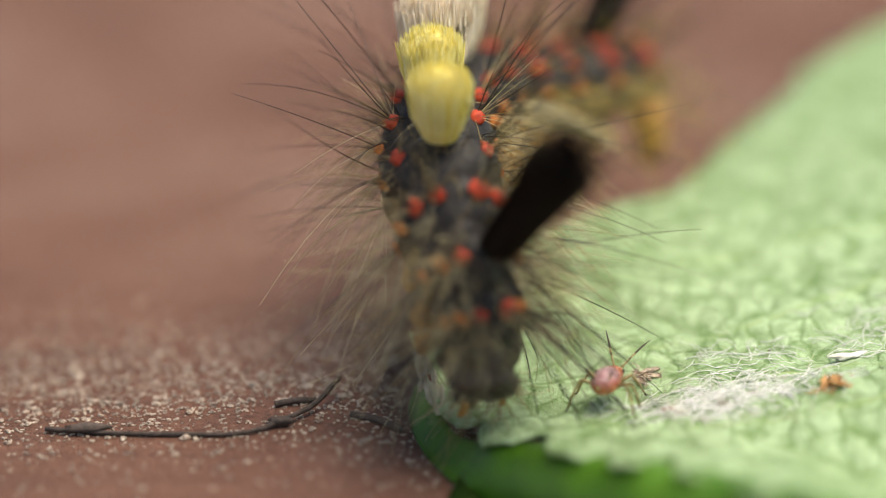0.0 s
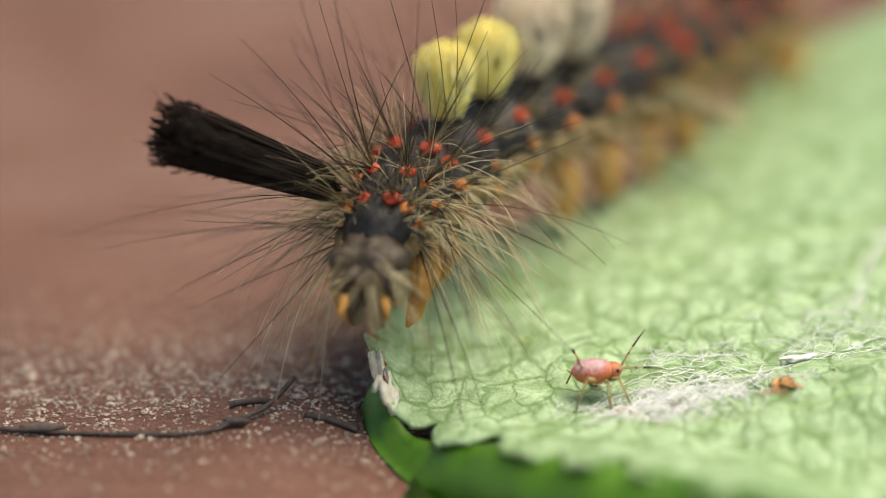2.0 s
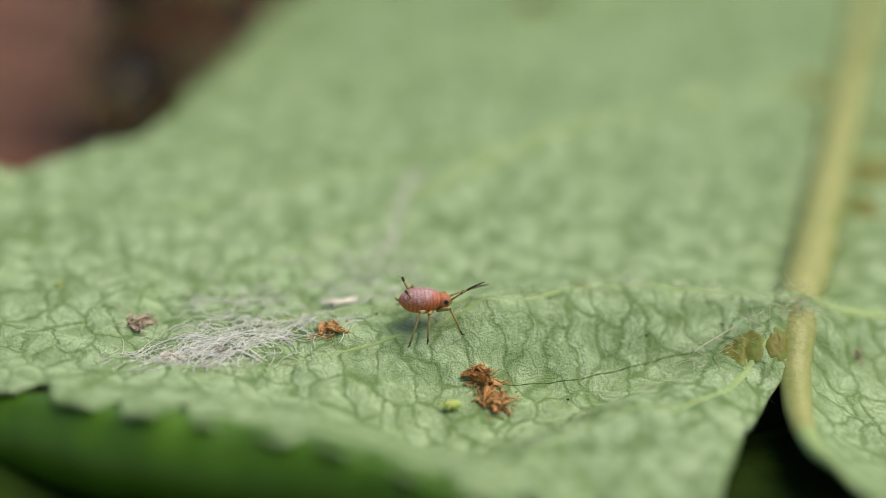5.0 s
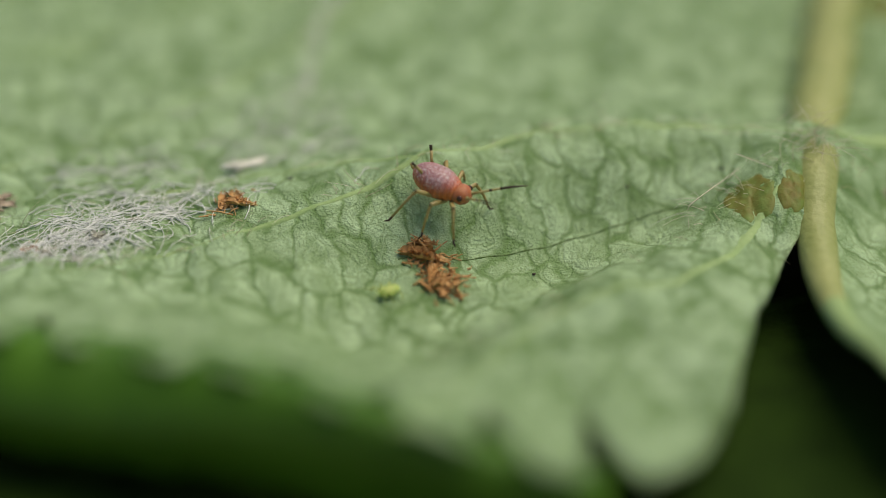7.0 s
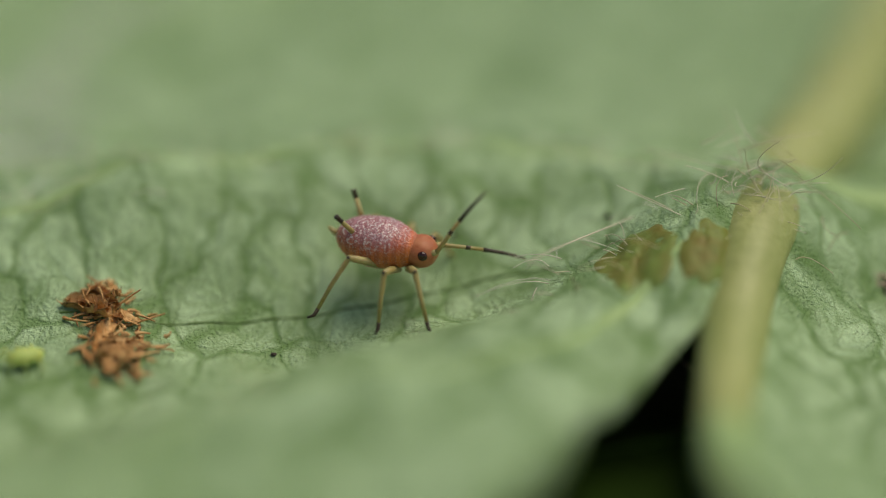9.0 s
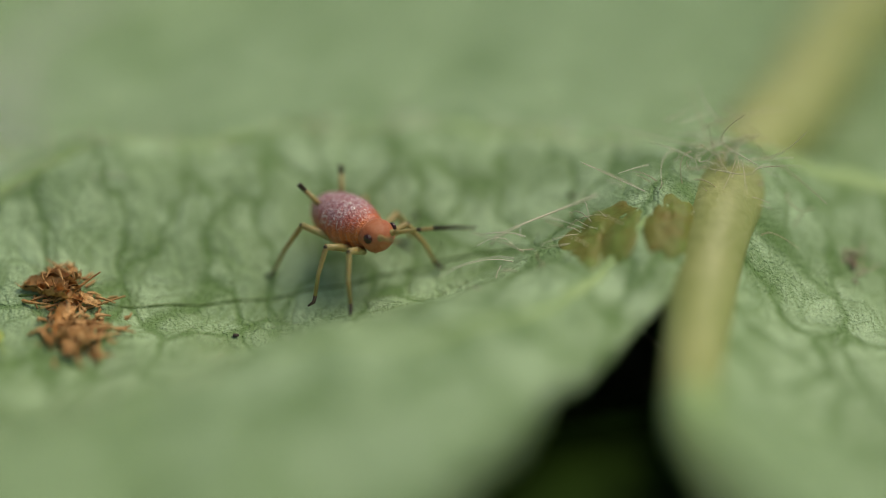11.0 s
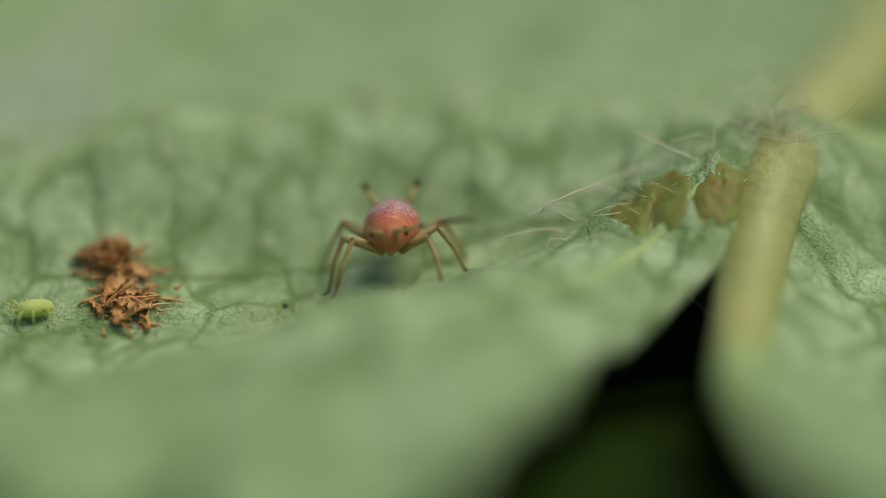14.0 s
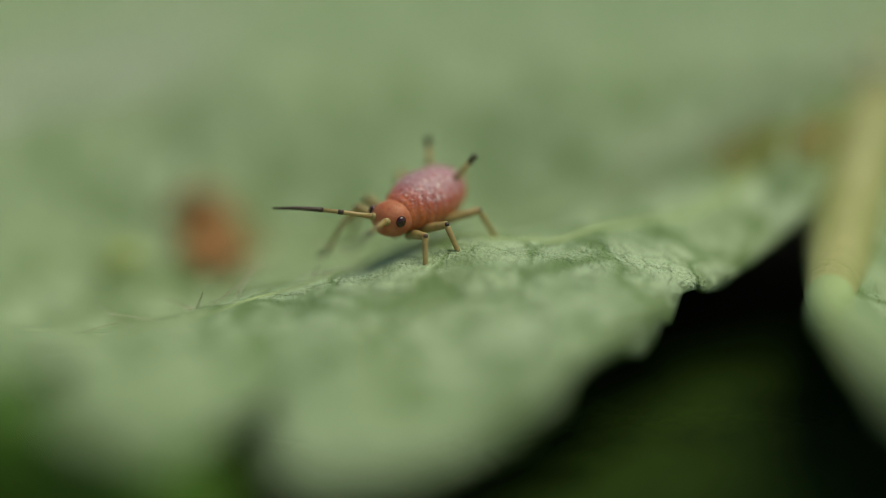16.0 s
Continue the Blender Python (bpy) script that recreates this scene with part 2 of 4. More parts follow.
MARGIN_LEFT = [(18.6, -14.3), (17.1, -15.2), (16.0, -16.3), (15.0, -17.7), (13.5, -19.1), (11.6, -20.0), (9.0, -19.7), (6.6, -18.6), (4.2, -17.4), (2.3, -16.6),
               (0.6, -15.9), (-1.7, -15.1), (-3.7, -14.3), (-5.8, -13.4), (-7.4, -12.9), (-8.8, -11.6), (-9.3, -9.2), (-9.2, -5.2), (-8.1, -0.8),
               (-5.3, 2.1), (-0.4, 4.5), (1.0, 7.9), (3.2, 11.6), (5.0, 15.4), (6.6, 17.8), (9.6, 21.1), (14.1, 23.7), (18.6, 28.0), (23.2, 31.2), (26.5, 30.8), (30, 31.5), (34, 34), (39, 39.5), (45, 50)]
STALK_LINE = [(19.1, -18.0), (18.9, -17.0), (18.9, -16.0), (19.3, -14.8)]
MARGIN_RIGHT = [(19.2, -18.1), (19.9, -19.7), (21.1, -21.2), (22.8, -22.8), (25, -23.6), (28, -24), (34, -24), (43, -17), (50, -5), (55, 11), (56, 27), (52, 41), (45, 52)]


INNER_EDGE = [(18.4, -14.5), (17.1, -15.2), (16.0, -16.3), (15.0, -17.7), (13.5, -19.1), (11.6, -20.0), (9.0, -19.7), (4.2, -17.4)]


# how far the near rim of each half comes forward and up: x, y and millimetres
RIM_LEFT = [(18.6, -14.3, 1.3), (17.1, -15.2, 2.8), (16.0, -16.3, 4.0), (15.0, -17.7, 5.0), (13.5, -19.1, 5.8), (11.6, -20.0, 6.0), (9.0, -19.7, 6.0),
            (6.6, -18.6, 5.8), (4.2, -17.4, 5.4), (2.3, -16.6, 5.0), (0.6, -15.9, 4.5), (-1.7, -15.1, 4.0), (-3.7, -14.3, 3.0), (-5.8, -13.4, 1.5), (-7.4, -12.9, 0.5), (-8.8, -11.6, 0.0)]
RIM_RIGHT = [(20.2, -12.6, 0.3), (19.5, -13.8, 0.6), (19.1, -15.2, 2.4), (18.9, -16.8, 4.8), (19.2, -18.2, 5.8), (19.9, -19.8, 6.0), (21.1, -21.3, 6.0), (22.8, -22.8, 6.0), (25, -23.6, 6.0),
             (28, -24, 6.0), (34, -24, 6.0), (43, -17, 5.0), (50, -5, 2.0), (55, 11, 0.0)]
RIM_REACH = 2.4


def cupped(points, rim):
    """The points of a leaf half, with its near rim reaching out level instead of drooping."""
    p = np.array(points, float)
    q, s = along(p[:, 0], p[:, 1], [a[:2] for a in rim])
    r = np.array(rim, float)
    at = np.r_[0, np.cumsum(np.hypot(np.diff(r[:, 0]), np.diff(r[:, 1])))]
    f = np.interp(s, at / at[-1], r[:, 2]) * np.clip(1 - q / RIM_REACH, 0, 1) ** 1.4
    p[:, 1] -= f
    p[:, 2] += (0.52 - 0.15 * step(3.0, 11.0, p[:, 0])) * f
    return p.tolist()


def step(a, b, v):
    u = np.clip((v - a) / (b - a), 0, 1)
    return u * u * (3 - 2 * u)


def leaf_height(x, y):
    """Height of the blade's upper surface, in mm, over arrays x, y."""
    x, y = np.asarray(x, float), np.asarray(y, float)
    z = 3.2 + 0.1 * y + 0.02 * x
    x0 = -8.0 + np.maximum(0, y + 2) * 0.7
    z = z + 0.75 * np.clip(x0 - x, 0, 4.5) ** 1.5
    z = z - 0.7 * step(-11.0, -13.4, y) * step(2.0, 9.0, x)
    q, s = along(x, y, SIDE_A)
    z = z + (1.12 * step(1.0, 0.3, s) + 0.1) * np.exp(-(q / 2.05) ** 2)
    q, s = along(x, y, SIDE_B)
    z = z + (1.0 * step(1.0, 0.6, s) + 0.3) * np.exp(-(q / 1.4) ** 2)
    for line, top in ((FORK_A, 0.35), (SIDE_C, 0.32), (FORK_C, 0.2), (SIDE_D, 0.7), (SIDE_E, 0.7), (SIDE_R, 0.35), (SIDE_S, 0.6)):
        q, s = along(x, y, line)
        z = z + top * (1.1 - s) * np.exp(-(q / 1.2) ** 2)
    z = z - 0.07 * np.clip(-19 - y, 0, 9) ** 2 * step(21, 15, x)
    # the edge beside the stalk bends down
    q, s = along(x, y, INNER_EDGE)
    z = z - 0.9 * step(9.0, 14.5, x) * np.exp(-(q / 1.35) ** 2)
    # the blade sinks beside the midrib
    q, s = along(x, y, MIDRIB)
    z = z - 0.45 * step(-11.0, -6.0, y) * np.exp(-(q / 1.2) ** 2)
    # gentle puckering between the ribs
    z = z + 0.10 * np.sin(0.95 * x + 0.35 * y + 0.6) * np.sin(0.8 * y - 0.3 * x) + 0.08 * np.sin(1.9 * x + 0.7 * y) * np.sin(1.5 * y - 0.5 * x + 1.0) + 0.04 * np.sin(4.1 * x - 1.2 * y) * np.sin(3.7 * y + 0.9 * x)
    return z


def board(x):
    """Height of the worn board, which stands a little proud beside the leaf."""
    return GROUND_Z + 1.9 * float(step(-5.0, -12.5, x))


def height(x, y):
    return float(leaf_height(np.array([x]), np.array([y]))[0])


def toothed(margin, n, pitch, depth):
    """A margin resampled to n points and cut into forward-leaning teeth."""
    p = arc_points(margin, n)
    s = np.r_[0, np.cumsum(np.linalg.norm(np.diff(p, axis=0), axis=1))]
    d = np.gradient(p, axis=0)
    out = np.stack([d[:, 1], -d[:, 0]], 1) / np.linalg.norm(d, axis=1)[:, None]
    ph = s / pitch + 0.25 * np.sin(s * 0.31)
    saw = ph % 1.0
    tooth = np.where(saw < 0.7, saw / 0.7, (1 - saw) / 0.3) ** 0.5
    ph2 = (s / pitch * 2.7) % 1.0
    fade = np.clip(s / 3.0, 0, 1) * np.clip((s[-1] - s) / 3.0, 0, 1)
    # deep teeth along the rolled near side, shallow ones beyond the corner
    near = step(-8.5, -10.5, p[:, 1]) * step(15.0, 11.0, p[:, 0])
    deep = depth * (0.55 + 1.25 * near) * (0.8 + 0.25 * np.sin(ph * 2.1) + 0.2 * np.sin(ph * 5.3))
    amount = (deep * (tooth - 0.9 * near) + 0.2 * depth * ph2) * fade
    return p, out, amount


def blade_mesh(name, mid, margin, side, pitch, depth, fine):
    """One half of the blade: a net of triangles between the midrib and the toothed margin."""
    p, out, amount = toothed(margin, 1100 if fine else 420, pitch, depth)
    e = p + side * out * amount[:, None]
    c = arc_points(mid, 160)
    ring = np.vstack([c, e[-2:0:-1]])
    rnd = np.random.default_rng(4)
    inner = []
    for y0, y1, gap in ((ring[:, 1].min(), -3.0, 0.24), (-3.0, 8.0, 0.4), (8.0, ring[:, 1].max(), 0.8)):
        gap = gap if fine else gap * 2.2
        xs, ys = np.meshgrid(np.arange(ring[:, 0].min(), ring[:, 0].max(), gap), np.arange(y0, y1, gap * 0.87))
        xs[1::2] += gap * 0.5
        q = np.stack([xs.ravel(), ys.ravel()], 1)
        inner.append(q + rnd.uniform(-0.12, 0.12, q.shape) * gap)
    q = np.vstack(inner)
    # points inside the outline and clear of it
    inside = np.zeros(len(q), bool)
    for a, b in zip(ring, np.roll(ring, -1, axis=0)):
        cut = (a[1] > q[:, 1]) != (b[1] > q[:, 1])
        if cut.any():
            inside[cut] ^= q[cut, 0] < (b[0] - a[0]) * (q[cut, 1] - a[1]) / (b[1] - a[1]) + a[0]
    q = q[inside]
    pts = [Vector(v) for v in np.vstack([ring, q]).tolist()]
    n = len(ring)
    flat, _, tris = geometry.delaunay_2d_cdt(pts, [(k, (k + 1) % n) for k in range(n)], [], 1, 0.004)[:3]
    xy = np.array([(v.x, v.y) for v in flat])
    verts = np.column_stack([xy, leaf_height(xy[:, 0], xy[:, 1])])
    faces = []
    for f in tris:
        a, b, d = (xy[k] for k in f[:3])
        up = (b[0] - a[0]) * (d[1] - a[1]) - (b[1] - a[1]) * (d[0] - a[0]) > 0
        faces.append(tuple(f) if up else tuple(f)[::-1])
    return mesh_of(name, cupped(verts, RIM_LEFT if side < 0 else RIM_RIGHT), faces, [PALE, SHADE_GREEN])


def build_leaf():
    leaf = thing("leaf", "large pale green serrated leaf lying underside up on the board", "leaf")
    for nm, margin, side in (("blade_half", MARGIN_LEFT, -1), ("blade_half", MARGIN_RIGHT, 1)):
        ob = part(nm, blade_mesh(nm, MIDRIB if side < 0 else STALK_LINE[1:] + MIDRIB, margin, side, 2.3, 0.8, side < 0), leaf, "pale green netted leaf underside with toothed edge")
        s = ob.modifiers.new("thickness", "SOLIDIFY")
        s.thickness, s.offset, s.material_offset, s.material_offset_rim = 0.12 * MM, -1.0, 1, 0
    # midrib and side ribs
    c = arc_points(STALK_LINE + MIDRIB, 170)
    rad = np.interp(c[:, 1], [-18.2, -17.2, -16, -14.5, -12.5, -8, 50], [0.05, 0.12, 0.3, 0.5, 0.66, 0.8, 0.35])
    zz = np.interp(c[:, 1], [-18.2, -17.4, -16.5, -14.9, -13.8, -12.5, -11, -8.5, -7.4, 60], [0.4, 1.1, 1.7, 2.2, 2.65, 3.05, 3.2, 3.2, 3.15, 9.8])
    # towards its end the rib sinks into the lobe beside it
    sunk = leaf_height(c[:, 0] + 0.3, c[:, 1]) - 0.55 * rad
    u = step(-12.8, -14.0, c[:, 1])
    zz = zz * (1 - u) + sunk * u
    rad = rad * (1 + 0.05 * np.sin(np.arange(170) * 0.9))
    rib_idx = [1 if c[k // 18][1] < -15.8 else 0 for k in range((len(c) - 1) * 18)] + [1, 0]
    part("midrib", mesh_of("midrib", *tube(cupped([(a, b, z) for (a, b), z in zip(c, zz)], RIM_RIGHT), list(rad), 18), [RIB, VEIN], idx=rib_idx), leaf, "thick yellow-green midrib running into the stalk")
    for line, r0 in ((SIDE_A, 0.24), (FORK_A, 0.2), (SIDE_B, 0.3), (SIDE_C, 0.55), (FORK_C, 0.4), (SIDE_D, 0.55), (SIDE_E, 0.5), (SIDE_R, 0.4), (SIDE_S, 0.3)):
        q = arc_points(line, 90)
        hz = leaf_height(q[:, 0], q[:, 1])
        r = np.linspace(1.25 * r0, 0.06, 90) * np.clip(np.arange(90) / 12 + 0.2, 0, 1)
        part("side_rib", mesh_of("side_rib", *tube(cupped([(a, b, z - 0.94 * k) for (a, b), z, k in zip(q, hz, r)], RIM_RIGHT if line is SIDE_R else RIM_LEFT), list(r), 10), VEIN), leaf)
    q = arc_points(FURROW, 80)
    hz = leaf_height(q[:, 0], q[:, 1])
    part("furrow_vein", mesh_of("furrow_vein", *tube([(a, b, z + 0.005) for (a, b), z in zip(q, hz)], [0.02 + 0.008 * math.sin(1.7 * k) for k in range(80)], 8), VEIN_DARK), leaf, "thin dark green vein in the furrow")
    # the margin that rolls under along the near side
    p, out, amount = toothed(MARGIN_LEFT, 900, 2.3, 0.8)
    keep = [i for i in range(70, 480, 2) if p[i][1] < -9.8 and p[i][0] < 12]
    verts, faces = [], []
    prof = [(-1.2, -0.54), (-0.6, -0.33), (-0.15, -0.18), (0.2, -0.34), (0.55, -0.8), (0.75, -1.2), (0.85, -1.7), (0.8, -2.2), (0.5, -2.8)]
    for i in keep:
        ox, oy, z0 = cupped([(*p[i], height(*p[i]))], RIM_LEFT)[0]
        open_out = 0.35 + 1.3 * float(step(7.0, -1.0, p[i][0])) * float(step(-9.5, -7.0, p[i][0]) * 0.6 + 0.4)
        corner = float(step(-8.9, -6.5, p[i][0]))
        for o, dz in prof:
            o = (o * open_out if o > 0 else o * corner) - 0.35 * corner
            x, y = np.array((ox, oy)) - out[i] * o
            verts.append((x, y, max(z0 + dz, board(x) + 0.05 + 0.02 * o)))
    k = len(prof)
    for a in range(len(keep) - 1):
        for b in range(k - 1):
            faces.append((a * k + b, a * k + b + 1, (a + 1) * k + b + 1, (a + 1) * k + b))
    part("rolled_margin", mesh_of("rolled_margin", verts, faces, FRESH), leaf, "deep green margin rolled under the near edge")
    return leaf


def build_ground():
    xs, ys = np.r_[np.linspace(-420, -24, 40), np.linspace(-22, 6, 57), np.linspace(10, 420, 40)], np.linspace(-160, 900, 60)
    n = len(xs)
    verts = [(x, y, board(x)) for y in ys for x in xs]
    faces = [(j * n + i, j * n + i + 1, (j + 1) * n + i + 1, (j + 1) * n + i) for j in range(len(ys) - 1) for i in range(n - 1)]
    g = part("ground", mesh_of("ground", verts, faces, PLANK))
    tagged(g, "worn reddish-brown painted wooden board, gritty", "board", kind="structure")



# ---- more materials ----
def stranded(name, dark, light, rough=0.35, spec=0.5, through_light=0.0):
    """Hair: a tone of its own for each strand."""
    m, t, b = material(name, rough, spec)
    g = t.nodes.new("ShaderNodeNewGeometry")
    c = ramp(t, g.outputs["Random Per Island"], (0.0, dark), (1.0, light))
    t.links.new(c, b.inputs["Base Color"])
    if through_light:
        tr = node(t, "ShaderNodeBsdfTranslucent")
        t.links.new(c, tr.inputs[0])
        sh = t.nodes.new("ShaderNodeMixShader")
        sh.inputs[0].default_value = through_light
        t.links.new(b.outputs[0], sh.inputs[1])
        t.links.new(tr.outputs[0], sh.inputs[2])
        t.links.new(sh.outputs[0], t.nodes["Material Output"].inputs[0])
    return m


SILK = stranded("silk", (0.86, 0.87, 0.83), (0.97, 0.97, 0.95), 0.3, 0.6, 0.2)
LEAF_HAIR = stranded("leaf_hair", (0.62, 0.56, 0.36), (0.92, 0.90, 0.78), 0.3, 0.6, 0.3)
FLAKE_B = mottled("brown_scar", (0.34, 0.13, 0.03), (0.82, 0.52, 0.24), 2.5, 0.5, 0.06, fine=14)
FLAKE_W = mottled("white_flake", (0.62, 0.58, 0.48), (0.9, 0.88, 0.8), 4, 0.6, 0.05)
SKIN = mottled("shed_skin", (0.34, 0.24, 0.17), (0.72, 0.6, 0.48), 4, 0.5, 0.06)
SPECK = mottled("yellow_green_speck", (0.38, 0.48, 0.11), (0.56, 0.66, 0.22), 5, 0.45, 0.03, sss=0.2)
GLAND = mottled("gland", (0.17, 0.125, 0.018), (0.16, 0.26, 0.055), 1.4, 0.6, 0.06, sss=0.1, fine=4)
TIP_RED = mottled("tooth_tip", (0.11, 0.010, 0.008), (0.40, 0.035, 0.02), 5, 0.3, 0.02)
FLAP = mottled("dry_fold", (0.46, 0.40, 0.28), (0.85, 0.82, 0.72), 0.9, 0.55, 0.08)


def strand(p, d, length, sag=0.0, r0=0.02, r1=0.005, n=5, sides=3, wob=0.0, rnd=None):
    """A tapered hair from p along d, bending down by sag."""
    d = Vector(d).normalized()
    p = Vector(p)
    side = Vector((rnd.uniform(-1, 1), rnd.uniform(-1, 1), rnd.uniform(-1, 1))) * wob if rnd else Vector((0, 0, 0))
    pts, rr = [], []
    for i in range(n):
        s = i / (n - 1)
        pts.append(p + d * length * s + Vector((0, 0, -1)) * sag * length * s * s + side * length * s * s)
        rr.append(r0 + (r1 - r0) * s)
    return tube(pts, rr, sides, caps=False)


def on_leaf(x, y, lift=0.0):
    return (x, y, height(x, y) + lift)


def leaf_details(leaf):
    rnd = random.Random(5)
    # red-brown tips of the teeth round the far lobe
    p, out, amount = toothed(MARGIN_LEFT, 900, 2.3, 0.8)
    for i in range(236, 470, 8):
        if p[i][0] > -4.5 or p[i][1] < -10.8:
            continue
        d = -out[i]
        a = p[i] + d * (amount[i] - 0.16)
        z = height(*a)
        k = rnd.uniform(0.7, 1.15)
        v, f = tube([(a[0], a[1], z), (a[0] + d[0] * 0.16, a[1] + d[1] * 0.16, z + 0.14 * k), (a[0] + d[0] * 0.2, a[1] + d[1] * 0.2, z + 0.34 * k), (a[0] + d[0] * 0.2, a[1] + d[1] * 0.2, z + 0.44 * k)], [0.12, 0.12 * k, 0.10 * k, 0.03], 9)
        part("tooth_tip", mesh_of("tooth_tip", v, f, TIP_RED), leaf)
    # dry folded tip at the corner
    verts, faces = [], []
    n, m = 14, 9
    for i in range(n):
        for k in range(m):
            u, w = i / (n - 1), k / (m - 1)
            x = -9.35 + 0.75 * u + 0.12 * math.sin(5 * w)
            y = -11.6 + 1.9 * w + 0.3 * math.sin(6 * u)
            verts.append((x, y, height(x, y) - 0.1 + 0.8 * u * (1 - u) * 2 + 0.16 * math.sin(9 * w + 3 * u) + 0.14 * math.sin(17 * u - 5 * w)))
    for i in range(n - 1):
        for k in range(m - 1):
            faces.append((i * m + k, (i + 1) * m + k, (i + 1) * m + k + 1, i * m + k + 1))
    ob = part("folded_tip", mesh_of("folded_tip", verts, faces, FLAP), leaf, "dry pinkish-white folded leaf corner")
    s = ob.modifiers.new("thickness", "SOLIDIFY")
    s.thickness = 0.15 * MM
    # glands in the rib angles: low mottled cushions
    for x, y, r, turn in ((18.15, -13.2, 0.48, 15), (19.25, -13.4, 0.34, 30), (26.6, 7.3, 0.6, 20), (29.1, 4.0, 0.75, -30), (27.0, -0.4, 0.75, -30), (25.7, -2.6, 0.75, -30)):
        rot = Matrix.Rotation(radians(turn), 2)
        v, f = [], []
        for a in range(13):
            for b in range(30):
                u, w = a / 12, 2 * math.pi * b / 30
                edge = r * (1 + 0.45 * noise.noise((math.cos(w) * 1.6, math.sin(w) * 1.6, x)))
                p = rot @ Vector((1.45 * edge * u * math.cos(w), edge * u * math.sin(w)))
                swell = 0.14 * r * math.sqrt(1 - u * u) + 0.09 * noise.noise((p.x * 3, p.y * 3, x)) + 0.05 * noise.noise((p.x * 9, p.y * 9, x))
                v.append((x + p.x, y + p.y, height(x + p.x, y + p.y) + swell - 0.04 * u ** 6))
        f = [(a * 30 + b, a * 30 + (b + 1) % 30, (a + 1) * 30 + (b + 1) % 30, (a + 1) * 30 + b) for a in range(12) for b in range(30)]
        f = [q[::-1] for q in f]
        v = cupped(v, RIM_LEFT)
        part("gland", mesh_of("gland", v, f, GLAND), leaf, "mottled green and tan gland cushion in the rib angle")
    # tangle of hairs at the rib angle, and loose hairs on the near ribs
    hair = []
    for _ in range(70):
        c = Vector((rnd.gauss(20.3, 0.42), rnd.gauss(-12.5, 0.35), 0))
        c.z = height(c.x, c.y) + rnd.uniform(0.1, 0.6)
        hair.append(strand(c, (rnd.uniform(-1, 0.7), rnd.uniform(-0.6, 0.3), rnd.uniform(-0.2, 0.5)), rnd.uniform(0.3, 1.0), rnd.uniform(0, 0.6), 0.011, 0.005, 8, 4, 1.0, rnd))
    for _ in range(60):
        c = Vector((rnd.uniform(16.5, 19.2), rnd.gauss(-13.4, 0.5), 0))
        c.z = height(c.x, c.y) + rnd.uniform(0.0, 0.4)
        hair.append(strand(c, (rnd.uniform(-1, 0.7), rnd.uniform(-0.6, 0.3), rnd.uniform(0.0, 0.6)), rnd.uniform(0.4, 1.1), 0.3, 0.012, 0.005, 5, 3, 0.5, rnd))
    # one thread reaching out from the tangle
    hair.append(tube([(20.1, -12.0, 3.75), (19.5, -11.8, 3.55), (18.95, -11.8, 3.35), (17.9, -12.7, 3.25), (16.9, -13.5, 3.15), (16.42, -13.85, 3.05), (16.34, -13.9, 2.92)],
                     [0.02, 0.018, 0.016, 0.016, 0.016, 0.018, 0.012], 5))
    hair.append(tube([(19.6, -12.1, 3.2), (19.65, -12.05, 3.7), (19.85, -12.0, 4.0), (20.25, -12.0, 4.1), (20.6, -12.1, 4.08)], 0.016, 5))
    for line, count in ((SIDE_A, 90), (SIDE_B, 50), (FORK_A, 25)):
        q = arc_points(line, 200)
        for _ in range(count):
            a = q[rnd.randrange(6, 190)]
            c = Vector((a[0] + rnd.gauss(0, 0.25), a[1] + rnd.gauss(0, 0.25), 0))
            c.z = height(c.x, c.y) + 0.02
            hair.append(strand(c, (rnd.uniform(-1, 1), rnd.uniform(-0.4, 0.4), rnd.uniform(0.1, 0.5)), rnd.uniform(0.3, 1.0), 0.3, 0.011, 0.005, 5, 3, 0.3, rnd))
    ob = part("hairs", mesh_of("hairs", *join(*hair), LEAF_HAIR), leaf, "fine white hairs tangled in the rib angle")
    ob["kind"] = "stuff"


